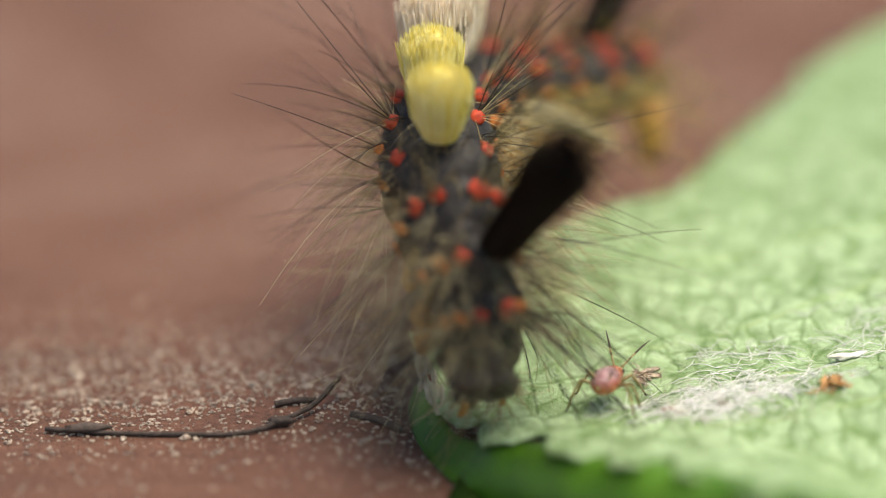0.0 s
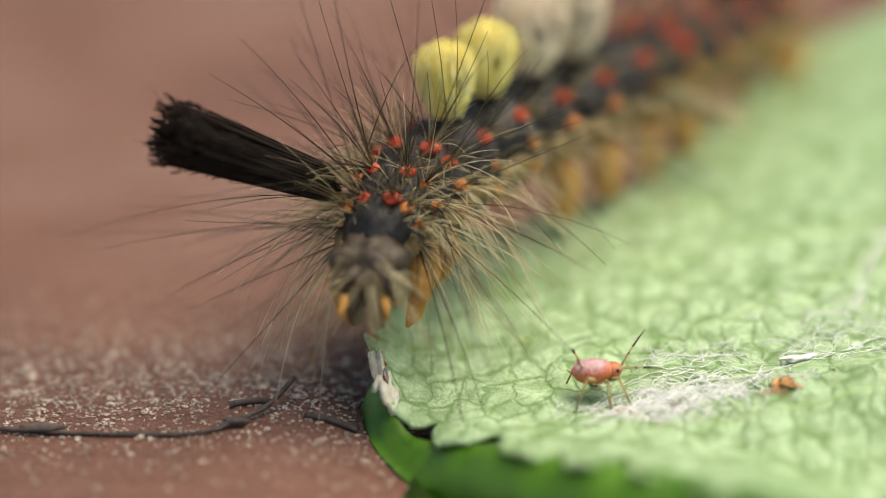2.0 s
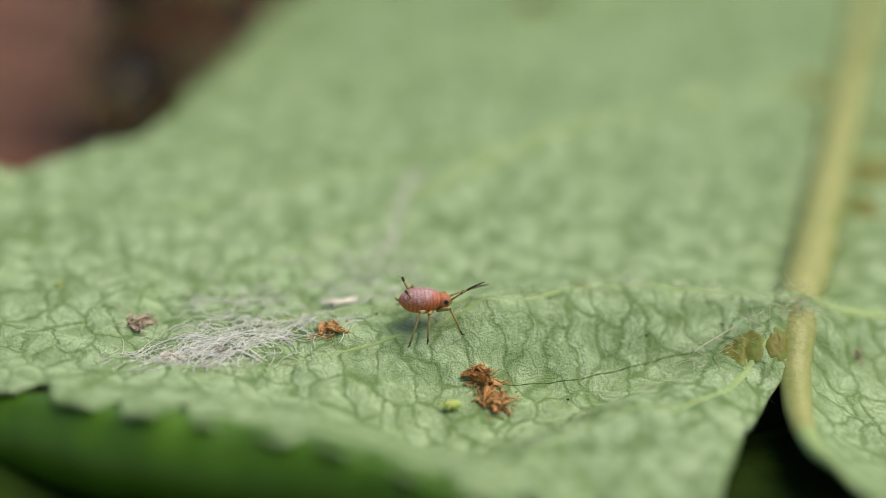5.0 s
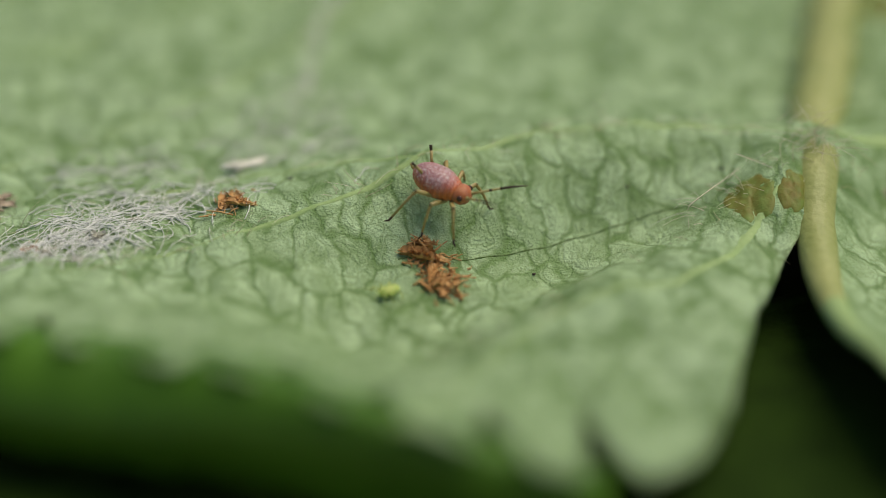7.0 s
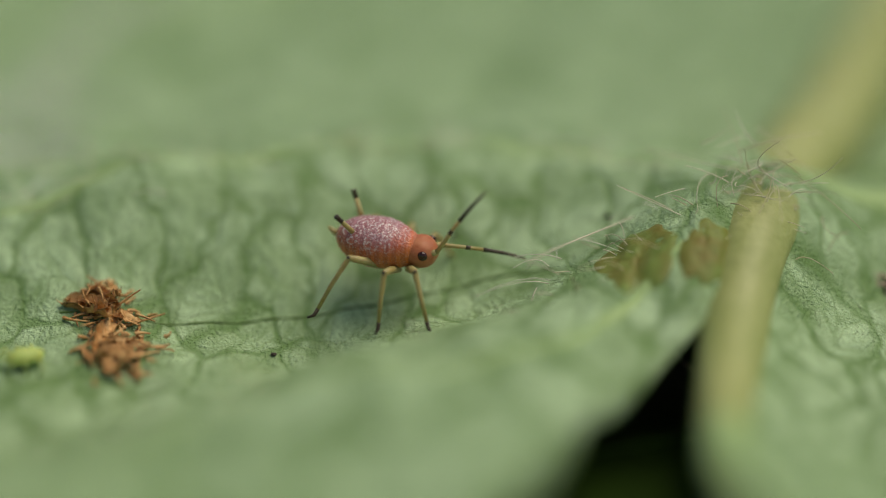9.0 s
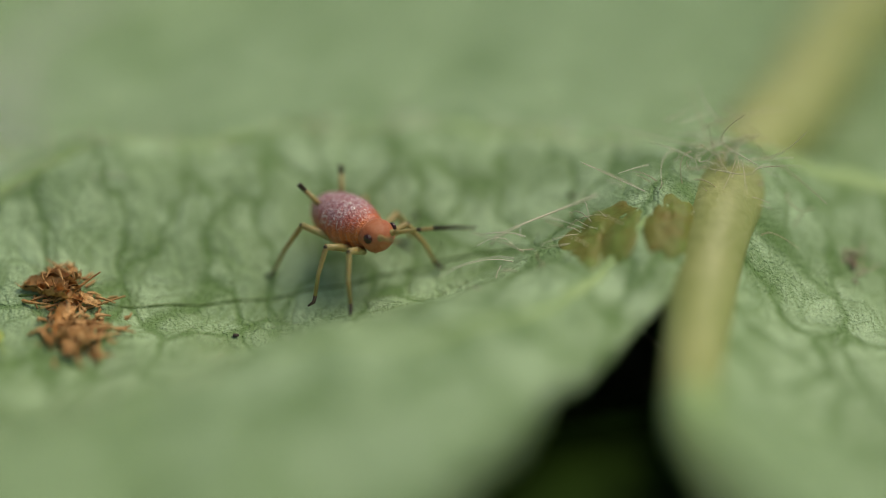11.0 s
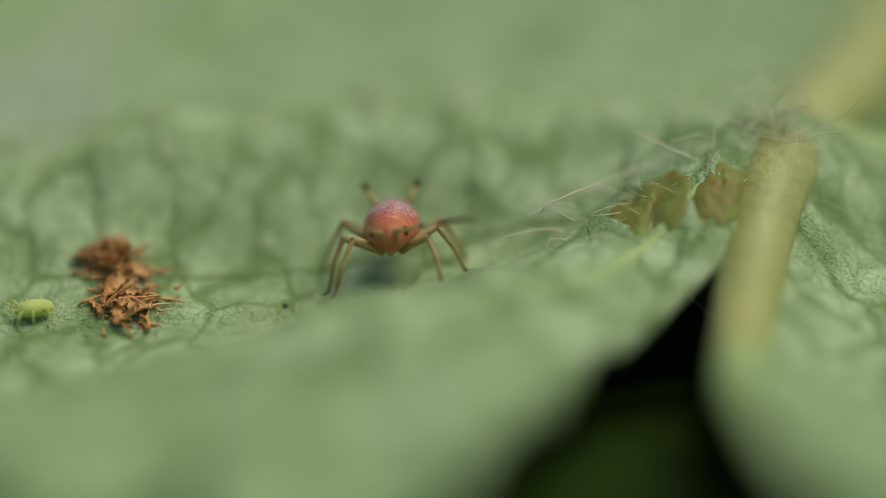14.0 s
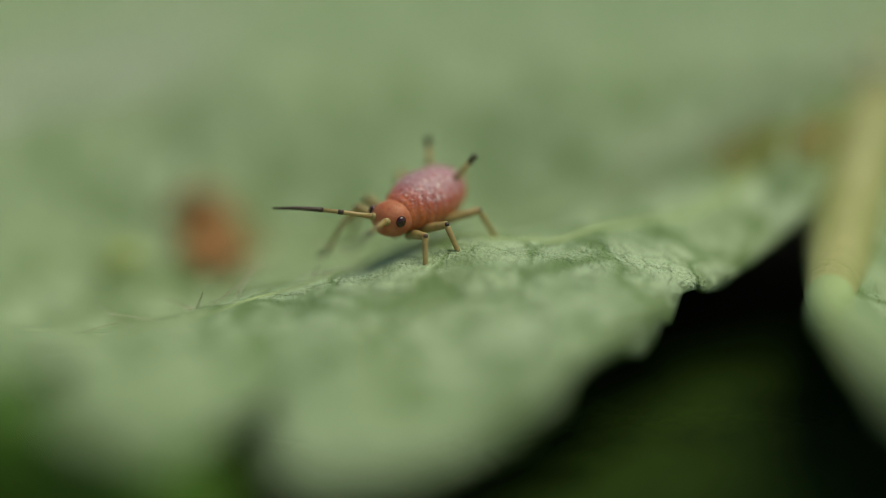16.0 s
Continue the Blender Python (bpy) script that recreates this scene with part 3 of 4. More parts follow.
def flake(name, x, y, size, mat, label, category, lumps, seed, lift=0.0):
    rnd = random.Random(seed)
    t = thing(name, label, category)
    t.location = Vector(on_leaf(x, y)) * MM
    for i in range(max(3, lumps // 2)):
        a, r = rnd.uniform(0, 6.28), rnd.uniform(0, 0.45) * size
        px, py = r * math.cos(a), r * math.sin(a) * 0.9
        z = height(x + px, y + py) - height(x, y)
        k = size * rnd.uniform(0.2, 0.5)
        wide, curl, ph = k * rnd.uniform(0.2, 0.4), rnd.uniform(0.1, 0.7), rnd.uniform(0, 9)
        n, m = 13, 7
        v = []
        for p in range(n):
            for q in range(m):
                u, w = p / (n - 1) * 2 - 1, q / (m - 1) * 2 - 1
                edge = 1 + 0.35 * noise.noise((u * 2.6 + ph, w * 1.5, ph))
                tear = 0.09 * size * noise.noise((u * 9, w * 7, ph))
                v.append((k * u * edge, wide * w * math.sqrt(max(0.05, 1 - 0.85 * u * u)) * edge, curl * k * (0.55 * w * w + 0.3 * u * u * u) + tear))
        f = [(p * m + q, (p + 1) * m + q, (p + 1) * m + q + 1, p * m + q + 1) for p in range(n - 1) for q in range(m - 1)]
        top = [(a, b, c + 0.016 * size) for a, b, c in v]
        back = [tuple(q + len(v) for q in e[::-1]) for e in f]
        rim = [p * m for p in range(n)] + [(n - 1) * m + q for q in range(1, m)] + [p * m + m - 1 for p in range(n - 2, -1, -1)] + list(range(m - 2, 0, -1))
        wall = [(a, b, b + len(v), a + len(v)) for a, b in zip(rim, rim[1:] + rim[:1])]
        v, f = top + v, f + back + wall
        rot = Euler((rnd.uniform(-0.22, 0.22), rnd.uniform(-0.2, 0.2), rnd.uniform(0, 6.28))).to_matrix()
        v = [tuple(rot @ Vector(q) + Vector((px, py, z + 0.05 * size + lift))) for q in v]
        part("crust", mesh_of("crust", v, f, mat), t)
    bits = []
    for _ in range(lumps * 3):
        px, py = rnd.gauss(0, 0.3) * size, rnd.gauss(0, 0.3) * size
        p = (px, py, height(x + px, y + py) - height(x, y) + rnd.uniform(0.0, 0.12) * size)
        bits.append(strand(p, (rnd.gauss(0, 1), rnd.gauss(0, 1), rnd.uniform(0, 0.5)), rnd.uniform(0.15, 0.45) * size, rnd.uniform(0, 0.5), 0.035 * size, 0.012 * size, 5, 4, 0.6, rnd))
    part("fuzz", mesh_of("fuzz", *join(*bits), mat), t)["kind"] = "stuff"
    return t


def silk_patch(x, y, sx, sy, count, seed, label):
    """Threads that lie close along the leaf, crossing at small angles."""
    rnd = random.Random(seed)
    bits = []
    for _ in range(count):
        a, b = rnd.gauss(x, sx), rnd.gauss(y, sy)
        h0 = rnd.gauss(0.32, 0.85)
        length, bend = rnd.uniform(0.25, 1.5), rnd.uniform(-0.9, 0.9)
        pts = []
        for k in range(7):
            u = k / 6 - 0.5
            w = h0 + bend * u
            pts.append(on_leaf(a + length * u * math.cos(w), b + length * u * math.sin(w), 0.02 + rnd.uniform(0, 0.05) + 0.05 * rnd.random() * (k in (2, 3, 4))))
        bits.append(tube(pts, rnd.choice((0.008, 0.011, 0.016)), 4, False))
    ob = part("silk", mesh_of("silk", *join(*bits), SILK))
    return tagged(ob, label, "silk", kind="stuff")


def silk_streak(points, width, count, seed):
    rnd = random.Random(seed)
    q = arc_points(points, 60)
    bits = []
    for _ in range(count):
        i = rnd.randrange(0, 46)
        j = min(59, i + rnd.randrange(6, 14))
        ox, oy = rnd.gauss(0, width), rnd.gauss(0, width * 0.6)
        pts = [on_leaf(q[k][0] + ox + rnd.gauss(0, 0.04), q[k][1] + oy, 0.02 + rnd.uniform(0, 0.06)) for k in range(i, j, 2)]
        bits.append(tube(pts, 0.009, 4, False))
    ob = part("silk", mesh_of("silk", *join(*bits), SILK))
    return tagged(ob, "streak of white silk threads on the leaf", "silk", kind="stuff")


def build_debris():
    flake("shed_skin", -1.85, -9.3, 0.9, SKIN, "crumpled brownish-white shed insect skin on the leaf", "insect skin", 14, 1)
    flake("shed_skin", 22.6, -12.8, 0.6, SKIN, "tiny pale shed insect skin beside the midrib", "insect skin", 5, 8)
    flake("brown_scar", 4.45, -11.1, 0.85, FLAKE_B, "small curled orange-brown dry scar on the leaf", "leaf scar", 14, 2)
    flake("brown_scar", 9.35, -13.3, 0.95, FLAKE_B, "orange-brown dry scar in the leaf furrow", "leaf scar", 20, 3)
    flake("brown_scar", 9.6, -14.2, 1.1, FLAKE_B, "curled rusty-brown flake in the leaf furrow", "leaf scar", 22, 4)
    flake("brown_spot", 16.6, 15.8, 1.6, GLAND, "blurred olive-brown spot on the far blade", "leaf spot", 6, 5)
    flake("brown_scar", -1.0, -11.7, 0.5, FLAKE_B, "tan speck caught in the silk", "leaf scar", 4, 12)
    for x, y, s in ((0.9, -11.5, 0.55), (-0.5, -11.9, 0.5), (1.9, -11.0, 0.4), (0.2, -12.3, 0.35)):
        flake("silk_crumb", x, y, s, FLAKE_W, "white crumb of matted silk on the leaf", "silk", 8, 30 + x)
    t = thing("white_flake", "slender white papery flake on the leaf rib", "flake")
    v, f = blob(0.55, 0.2, 0.1, (0, 0, 0), 16, 14, 0.7, 3.0)
    t.matrix_basis = pose(5.1 * MM, -8.95 * MM, (height(5.1, -8.95) + 0.12) * MM, 0, -4, 8)
    part("husk", mesh_of("husk", v, f, FLAKE_W), t)
    for x, y, s in ((-4.4, -6.6, 0.55), (-8.3, -7.3, 0.5)):
        flake("yellow_speck", x, y, s, SPECK, "tiny yellow-green speck on the leaf", "speck", 3, 6 + x)
    for x, y in ((17.8, -12.1), (15.2, -12.0), (6.2, -10.2), (12.2, -13.9), (2.5, -7.8), (13.5, -9.3)):
        t = thing("dark_speck", "tiny black speck of dirt on the leaf", "speck", "dirt specks")
        t.location = Vector(on_leaf(x, y, 0.03)) * MM
        part("grain", mesh_of("grain", *blob(0.05, 0.04, 0.035, (0, 0, 0), 8, 6, 0.5, x), TWIG), t)
    # the very small pale nymph beside the scar
    n = thing("nymph", "tiny pale yellow-green aphid nymph on the leaf", "aphid")
    n.matrix_basis = pose(8.2 * MM, -14.4 * MM, (height(8.2, -14.4) + 0.12) * MM, 0, 0, 200)
    part("body", mesh_of("body", *blob(0.32, 0.18, 0.15, (0, 0, 0.08), 14, 10, 0.08, 1.0), SPECK), n)
    for sy in (-1, 1):
        for dx in (-0.12, 0.05, 0.2):
            part("leg", mesh_of("leg", *tube([(dx, sy * 0.12, 0.08), (dx * 1.4, sy * 0.3, 0.15), (dx * 1.8, sy * 0.4, -0.1)], [0.022, 0.018, 0.012], 5), SPECK), n)
        part("antenna", mesh_of("antenna", *tube([(0.28, sy * 0.06, 0.1), (0.45, sy * 0.16, 0.2), (0.6, sy * 0.3, 0.16)], [0.014, 0.012, 0.008], 5), SPECK), n)
    silk_patch(0.1, -11.5, 1.3, 0.45, 300, 21, "patch of white tangled silk on the leaf")
    silk_patch(2.3, -10.6, 1.4, 0.45, 170, 22, "thin white silk threads along the rib")
    silk_patch(1.8, -8.2, 1.3, 0.8, 70, 23, "scattered thin silk threads on the leaf")
    silk_streak([(6.9, -6.2), (7.5, -4.2), (7.9, -2.6), (8.6, -0.5), (9.8, 2.0)], 0.16, 60, 24)
    silk_patch(6.4, -7.4, 1.2, 1.4, 110, 25, "thin film of white silk threads on the leaf")
    # board: charred fibre, chips and grit
    def fibre(label, pts, r):
        t = thing("fibre", label, "fibre")
        q = arc_points([(a, b, c + board(a)) for a, b, c in pts], 26)
        rr = [r * (1 + 0.35 * noise.noise((i * 0.6, r * 9, 0))) for i in range(26)]
        part("strand", mesh_of("strand", *tube([tuple(p) for p in q], rr, 9), TWIG), t)
        return t
    t = fibre("charred black twisted fibre lying on the board", [(-22.0, -12.5, 0.15), (-19.5, -12.8, 0.10), (-17.1, -12.9, 0.08), (-14.9, -13.0, 0.12), (-13.6, -11.8, 0.20), (-12.9, -11.2, 0.30), (-12.2, -10.0, 0.80)], 0.085)
    part("knot", mesh_of("knot", *blob(0.8, 0.2, 0.17, (-20.6, -12.6, 2.10), 12, 9, 0.6, 2.0), TWIG), t)
    part("knot", mesh_of("knot", *blob(0.45, 0.18, 0.16, (-14.0, -12.2, 2.10), 12, 9, 0.6, 5.0), TWIG), t)
    fibre("short dark splinter lying on the board", [(-14.4, -10.7, 0.10), (-13.7, -10.5, 0.17), (-13.0, -10.4, 0.10)], 0.12)
    fibre("short dark splinter beside the leaf", [(-11.7, -11.4, 0.10), (-10.8, -11.5, 0.18), (-9.9, -11.7, 0.10)], 0.12)
    rnd = random.Random(9)
    bits, v, f = [], [], []
    for _ in range(7500):
        x, y = rnd.uniform(-38, -6), rnd.gauss(-9.0, 3.2)
        s = rnd.uniform(0.025, 0.08) * (1.8 if rnd.random() < 0.05 else 1)
        bits.append(blob(s * rnd.uniform(0.7, 1.5), s, s * 0.7, (x, y, board(x) + s * 0.3), 6, 4, 0.8, x * 3 + y))
    v, f = join(*bits)
    tagged(part("grit", mesh_of("grit", v, f, GRIT, smooth=False)), "loose sand-like grit on the board", "grit", kind="stuff")


def build_shade_sheet():
    """An added leaf-shaped sheet, near black, for the shade under the pale leaf."""
    low = thing("shade_sheet", "near-black green sheet standing in for the shade under the pale leaf", "leaf")
    rim = arc_points([(21, -10), (14, -11), (6, -12.5), (-2, -12.6), (-7.2, -12.4), (-8.2, -15), (-7.5, -20), (-3, -25), (1, -27), (6, -29), (11, -30.5), (17, -31.5), (24, -31), (31, -28), (34, -19), (27, -10.5), (21, -10)], 150)
    mid = rim.mean(axis=0)
    verts, faces = [], []
    rings = 14
    for k in range(1, rings + 1):
        for i, (x, y) in enumerate(rim[:-1]):
            w = k / rings
            tooth = 0.25 * ((i * 0.5) % 1.0) if k == rings else 0
            px, py = mid[0] + (x - mid[0]) * (w + tooth * 0.02), mid[1] + (y - mid[1]) * (w + tooth * 0.02)
            verts.append((px, py, board(px) + 0.22 + 0.1 * math.sin(px * 0.9) * math.cos(py * 1.1) - 0.12 * w ** 4))
    n = len(rim) - 1
    faces.append(tuple(range(n)))
    for k in range(rings - 1):
        for i in range(n):
            j = (i + 1) % n
            faces.append((k * n + i, k * n + j, (k + 1) * n + j, (k + 1) * n + i))
    ob = part("blade", mesh_of("blade", verts, faces, SHADE_GREEN), low)
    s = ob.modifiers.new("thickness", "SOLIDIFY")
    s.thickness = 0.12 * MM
    part("rib", mesh_of("rib", *tube([(24, -13, 0.3), (16, -16, 0.2), (8, -17.5, 0.2), (0, -16, 0.25)], [0.35, 0.3, 0.22, 0.1], 8), SHADE_GREEN), low)


def build_far_leaf():
    """A deep green leaf, upper face up, lying behind the pale one."""
    far = thing("far_leaf", "dark green leaf lying behind the pale leaf", "leaf")
    tip, tail = Vector((23, 37, 4.0)), Vector((80, 58, 10))
    d = (tail - tip)
    side = Vector((-d.y, d.x, 0)).normalized()
    verts, faces = [], []
    n, m = 60, 13
    for i in range(n):
        u = i / (n - 1)
        w = 17 * math.sin(math.pi * min(1, u * 0.8 + 0.04)) ** 0.8 + 0.5 * ((i * 0.34) % 1)
        for k in range(m):
            v = k / (m - 1) * 2 - 1
            p = tip + d * u + side * w * v
            verts.append((p.x, p.y, p.z + 2.0 * abs(v) ** 1.5 * u + 0.3 * math.sin(u * 40 + 3 * abs(v))))
    for i in range(n - 1):
        for k in range(m - 1):
            faces.append((i * m + k, (i + 1) * m + k, (i + 1) * m + k + 1, i * m + k + 1))
    ob = part("blade", mesh_of("blade", verts, faces, FAR_GREEN), far)
    s = ob.modifiers.new("thickness", "SOLIDIFY")
    s.thickness = 0.2 * MM
    part("rib", mesh_of("rib", *tube([tuple(tip + d * u + Vector((0, 0, 0.1))) for u in (0, 0.3, 0.6, 1)], [0.2, 0.5, 0.7, 0.9], 8), RIB), far)


build_ground()
build_far_leaf()
leaf = build_leaf()
build_shade_sheet()
leaf_details(leaf)
build_debris()

# ---- the aphid ----
def aphid_skin():
    m, t, b = material("aphid_skin", 0.33, 0.55)
    v = millimetres(t)
    sp = t.nodes.new("ShaderNodeSeparateXYZ")
    t.links.new(v, sp.inputs[0])
    n1 = noise_tex(t, v, 5, 3)
    n2 = noise_tex(t, v, 26, 2)
    fore = calc(t, "MULTIPLY", calc(t, "MAXIMUM", calc(t, "SUBTRACT", sp.outputs["X"], 0.1), 0.0), -1.1)
    up = calc(t, "ADD", fore, calc(t, "ADD", calc(t, "MULTIPLY", calc(t, "SUBTRACT", sp.outputs["Z"], 0.90), 1.9), calc(t, "MULTIPLY", n1.outputs[0], 0.5)))
    c = ramp(t, up, (0.15, (0.64, 0.17, 0.04)), (0.55, (0.52, 0.10, 0.05)), (0.95, (0.40, 0.18, 0.21)))
    c = mix(t, ramp(t, n2.outputs[0], (0.55, (0, 0, 0)), (0.75, (0.35, 0.35, 0.35))), c, (0.68, 0.45, 0.45))
    t.links.new(c, b.inputs["Base Color"])
    # segment furrows and a dusting of wax
    wave = calc(t, "SINE", calc(t, "ADD", calc(t, "MULTIPLY", sp.outputs["X"], 46.0), calc(t, "MULTIPLY", n1.outputs[0], 3.0)))
    furrow = ramp(t, wave, (0.0, (1, 1, 1)), (0.12, (0.35, 0.35, 0.35)), (0.35, (0, 0, 0)))
    c = mix(t, calc(t, "MULTIPLY", furrow, 0.3), c, (0.22, 0.035, 0.03))
    wax = noise_tex(t, v, 19, 4, 0.7)
    dust = calc(t, "MULTIPLY", ramp(t, wax.outputs[0], (0.5, (0, 0, 0)), (0.62, (0.85, 0.85, 0.85))), ramp(t, up, (0.3, (0.15, 0.15, 0.15)), (0.8, (1, 1, 1))))
    c = mix(t, dust, c, (0.72, 0.62, 0.62))
    t.links.new(c, b.inputs["Base Color"])
    bump(t, b, wave, 0.35, 0.006)
    bump(t, b, n2.outputs[0], 0.7, 0.03)
    bump(t, b, wax.outputs[0], 0.4, 0.012)
    b.inputs["Subsurface Weight"].default_value = 0.12
    b.inputs["Subsurface Radius"].default_value = (0.0003, 0.00012, 0.00006)
    b.inputs["Subsurface Scale"].default_value = 1.0
    return m


APHID = aphid_skin()
APHID_HEAD = mottled("aphid_head", (0.36, 0.085, 0.03), (0.54, 0.21, 0.10), 6, 0.4, 0.02, sss=0.2)
APHID_LEG = mottled("aphid_leg", (0.26, 0.19, 0.06), (0.44, 0.36, 0.16), 4, 0.35, 0.01, sss=0.15)
APHID_DARK = mottled("aphid_dark", (0.025, 0.018, 0.012), (0.09, 0.06, 0.035), 6, 0.4, 0.01)
EYE = mottled("aphid_eye", (0.02, 0.004, 0.004), (0.05, 0.01, 0.008), 20, 0.15, 0.0, 0.6)


def build_aphid():
    ap = thing("aphid", "pink and orange wingless aphid walking on the leaf", "aphid")
    tilt = Matrix.Rotation(radians(4), 3, "Y")

    def tip(v, piv=(0, 0, 0.7)):
        return [tuple(tilt @ (Vector(q) - Vector(piv)) + Vector(piv) + Vector((0, 0, 0.2))) for q in v]

    def girth(u):
        base = 1.0 - 0.22 * max(0.0, u - 0.05) ** 1.2 + 0.16 * max(0.0, -u - 0.3)
        return base * (1 + 0.007 * math.sin(u * 26))
    v, f = blob(0.78, 0.46, 0.43, (-0.12, 0, 0.74), 28, 34, 0.03, 1.0, girth)
    part("body", mesh_of("body", tip(v), f, APHID), ap, "pink-backed orange segmented body")
    v, f = blob(0.30, 0.31, 0.265, (0.56, 0, 0.73), 22, 18, 0.06, 2.0)
    head = part("head", mesh_of("head", tip(v), f, APHID_HEAD), ap, "orange-brown head")
    for s in (-1, 1):
        v, f = blob(0.085, 0.06, 0.085, (0.66, s * 0.27, 0.81), 14, 10)
        part("eye", mesh_of("eye", tip(v), f, EYE), head, "dark red-black eye")
        v, f = tube([(0.72, s * 0.09, 0.76), (0.80, s * 0.12, 0.82), (0.87, s * 0.13, 0.85)], [0.07, 0.06, 0.048], 9)
        part("antenna_base", mesh_of("antenna_base", tip(v), f, APHID_LEG), head)
    v, f = tube([(0.62, 0, 0.55), (0.52, 0, 0.42), (0.36, 0, 0.38)], [0.06, 0.045, 0.02], 8)
    part("beak", mesh_of("beak", tip(v), f, APHID_LEG), head)
    v, f = tube([(-0.84, 0, 0.72), (-0.98, 0, 0.78), (-1.06, 0, 0.84)], [0.07, 0.05, 0.02], 9)
    part("tail", mesh_of("tail", tip(v), f, APHID_LEG), ap)
    for s in (-1, 1):
        a, d = Vector((-0.55, s * 0.24, 0.98)), Vector((-0.45, s * 0.42, 0.72)).normalized()
        v, f = tube([a, a + d * 0.15, a + d * 0.36], [0.05, 0.042, 0.04], 9)
        ch = part("siphon", mesh_of("siphon", tip(v), f, APHID_LEG), ap, "brown siphon tube on the back")
        v, f = tube([a + d * 0.35, a + d * 0.47, a + d * 0.5], [0.041, 0.043, 0.05], 9)
        part("siphon_tip", mesh_of("siphon_tip", tip(v), f, APHID_DARK), ch)
    movers = {"leg": [], "antenna": []}
    for hip, knee, foot, phase in (((0.38, 0.15, 0.60), (0.66, 0.62, 0.86), (1.0, 0.92, 0.02), 0.0),
                                   ((0.22, 0.16, 0.58), (0.14, 0.78, 0.88), (0.10, 1.16, 0.02), 3.1),
                                   ((0.05, 0.16, 0.58), (-0.46, 0.74, 1.0), (-0.95, 1.12, 0.02), 0.6)):
        for s in (-1, 1):
            h, k, e = (Vector((p[0], s * p[1], p[2])) for p in (hip, knee, foot))
            k, e = k - h, e - h
            mid = k.lerp(e, 0.5) + Vector((0, s * 0.03, 0.03))
            shin = k.lerp(e, 0.88)
            v, f = tube([(0, 0, 0), k * 0.5 + Vector((0, 0, 0.02)), k, k.lerp(e, 0.06), mid, shin], [0.062, 0.07, 0.055, 0.047, 0.038, 0.033], 8)
            leg = part("leg", mesh_of("leg", v, f, APHID_LEG), ap, "thin olive-yellow leg with dark foot")
            out = Vector((e.x - k.x, e.y - k.y, 0)).normalized()
            v, f = tube([shin, e, e + out * 0.12 + Vector((0, 0, -0.015))], [0.035, 0.032, 0.016], 7)
            part("foot", mesh_of("foot", v, f, APHID_DARK), leg)
            v, f = blob(0.045, 0.045, 0.045, tuple(k), 8, 6)
            part("knee", mesh_of("knee", v, f, APHID_DARK), leg)
            leg.location = h * MM
            movers["leg"].append((leg, h, phase + (3.1 if s > 0 else 0)))
    for s in (-1, 1):
        base = tilt @ (Vector((0.86, s * 0.13, 0.85)) - Vector((0, 0, 0.7))) + Vector((0, 0, 0.9))
        v, f = tube([(0, 0, 0), (0.12, 0, 0.0), (0.45, 0, 0.015), (0.72, 0, 0.02)], [0.045, 0.036, 0.033, 0.03], 8)
        an = part("antenna", mesh_of("antenna", v, f, APHID_LEG), ap, "pale antenna with dark bands and tip")
        v, f = tube([(0.72, 0, 0.02), (0.8, 0, 0.02), (1.1, 0, 0.01), (1.45, 0, -0.03)], [0.04, 0.036, 0.03, 0.014], 8)
        part("antenna_tip", mesh_of("antenna_tip", v, f, APHID_DARK), an)
        v, f = tube([(0.42, 0, 0.0143), (0.50, 0, 0.016)], [0.037, 0.037], 8)
        part("band", mesh_of("band", v, f, APHID_DARK), an)
        an.location = base * MM
        movers["antenna"].append((an, base, s))
    return ap, movers


aphid, aphid_movers = build_aphid()

# where the lens is focused
focus = new("focus")
focus.empty_display_size = 0.001
cam.data.dof.focus_object = focus

# seconds, place on the leaf in millimetres, heading in degrees
APHID_PATH = [
    (0.0, -2.96, -11.13, 70),
    (0.5, -3.35, -10.33, 60),
    (1.0, -3.14, -10.66, 28),
    (1.5, -2.71, -10.91, 18),
    (2.0, -1.74, -10.41, 12),
    (2.5, -1.09, -10.05, 15),
    (3.0, -0.01, -10.04, 8),
    (3.5, 1.73, -9.89, 6),
    (4.0, 4.07, -9.77, 5),
    (4.5, 5.93, -10.36, 4),
    (4.8, 7.12, -11.43, 2),
    (5.0, 7.69, -11.26, 0),
    (5.2, 7.85, -11.22, -4),
    (7.3, 10.64, -12.32, -42),
    (7.5, 11.12, -12.4, -38),
    (8.0, 12.11, -12.83, -35),
    (8.5, 13.25, -12.75, -30),
    (9.0, 14.11, -12.73, -17),
    (9.5, 14.14, -12.68, -30),
    (11.8, 14.24, -12.74, -55),
    (12.0, 14.23, -12.7, -58),
    (12.5, 14.22, -12.5, -66),
    (13.0, 14.18, -12.8, -76),
    (13.5, 14.03, -13.3, -88),
    (14.0, 14.00, -13.7, -92),
    (14.5, 13.88, -14.3, -96),
    (15.0, 13.72, -14.9, -100),
    (15.5, 13.54, -15.4, -110),
    (16.0, 13.1, -17.0, -128),
]


def ground_tilt(x, y, heading):
    """Nose-down and sideways slope of the blade under the aphid."""
    c, s = math.cos(radians(heading)), math.sin(radians(heading))
    fwd = (height(x + c * 0.8, y + s * 0.8) - height(x - c * 0.8, y - s * 0.8)) / 1.6
    side = (height(x - s * 0.8, y + c * 0.8) - height(x + s * 0.8, y - c * 0.8)) / 1.6
    lim = lambda v: max(-28.0, min(28.0, math.degrees(math.atan(v)) * 0.3))
    return -lim(fwd), lim(side)


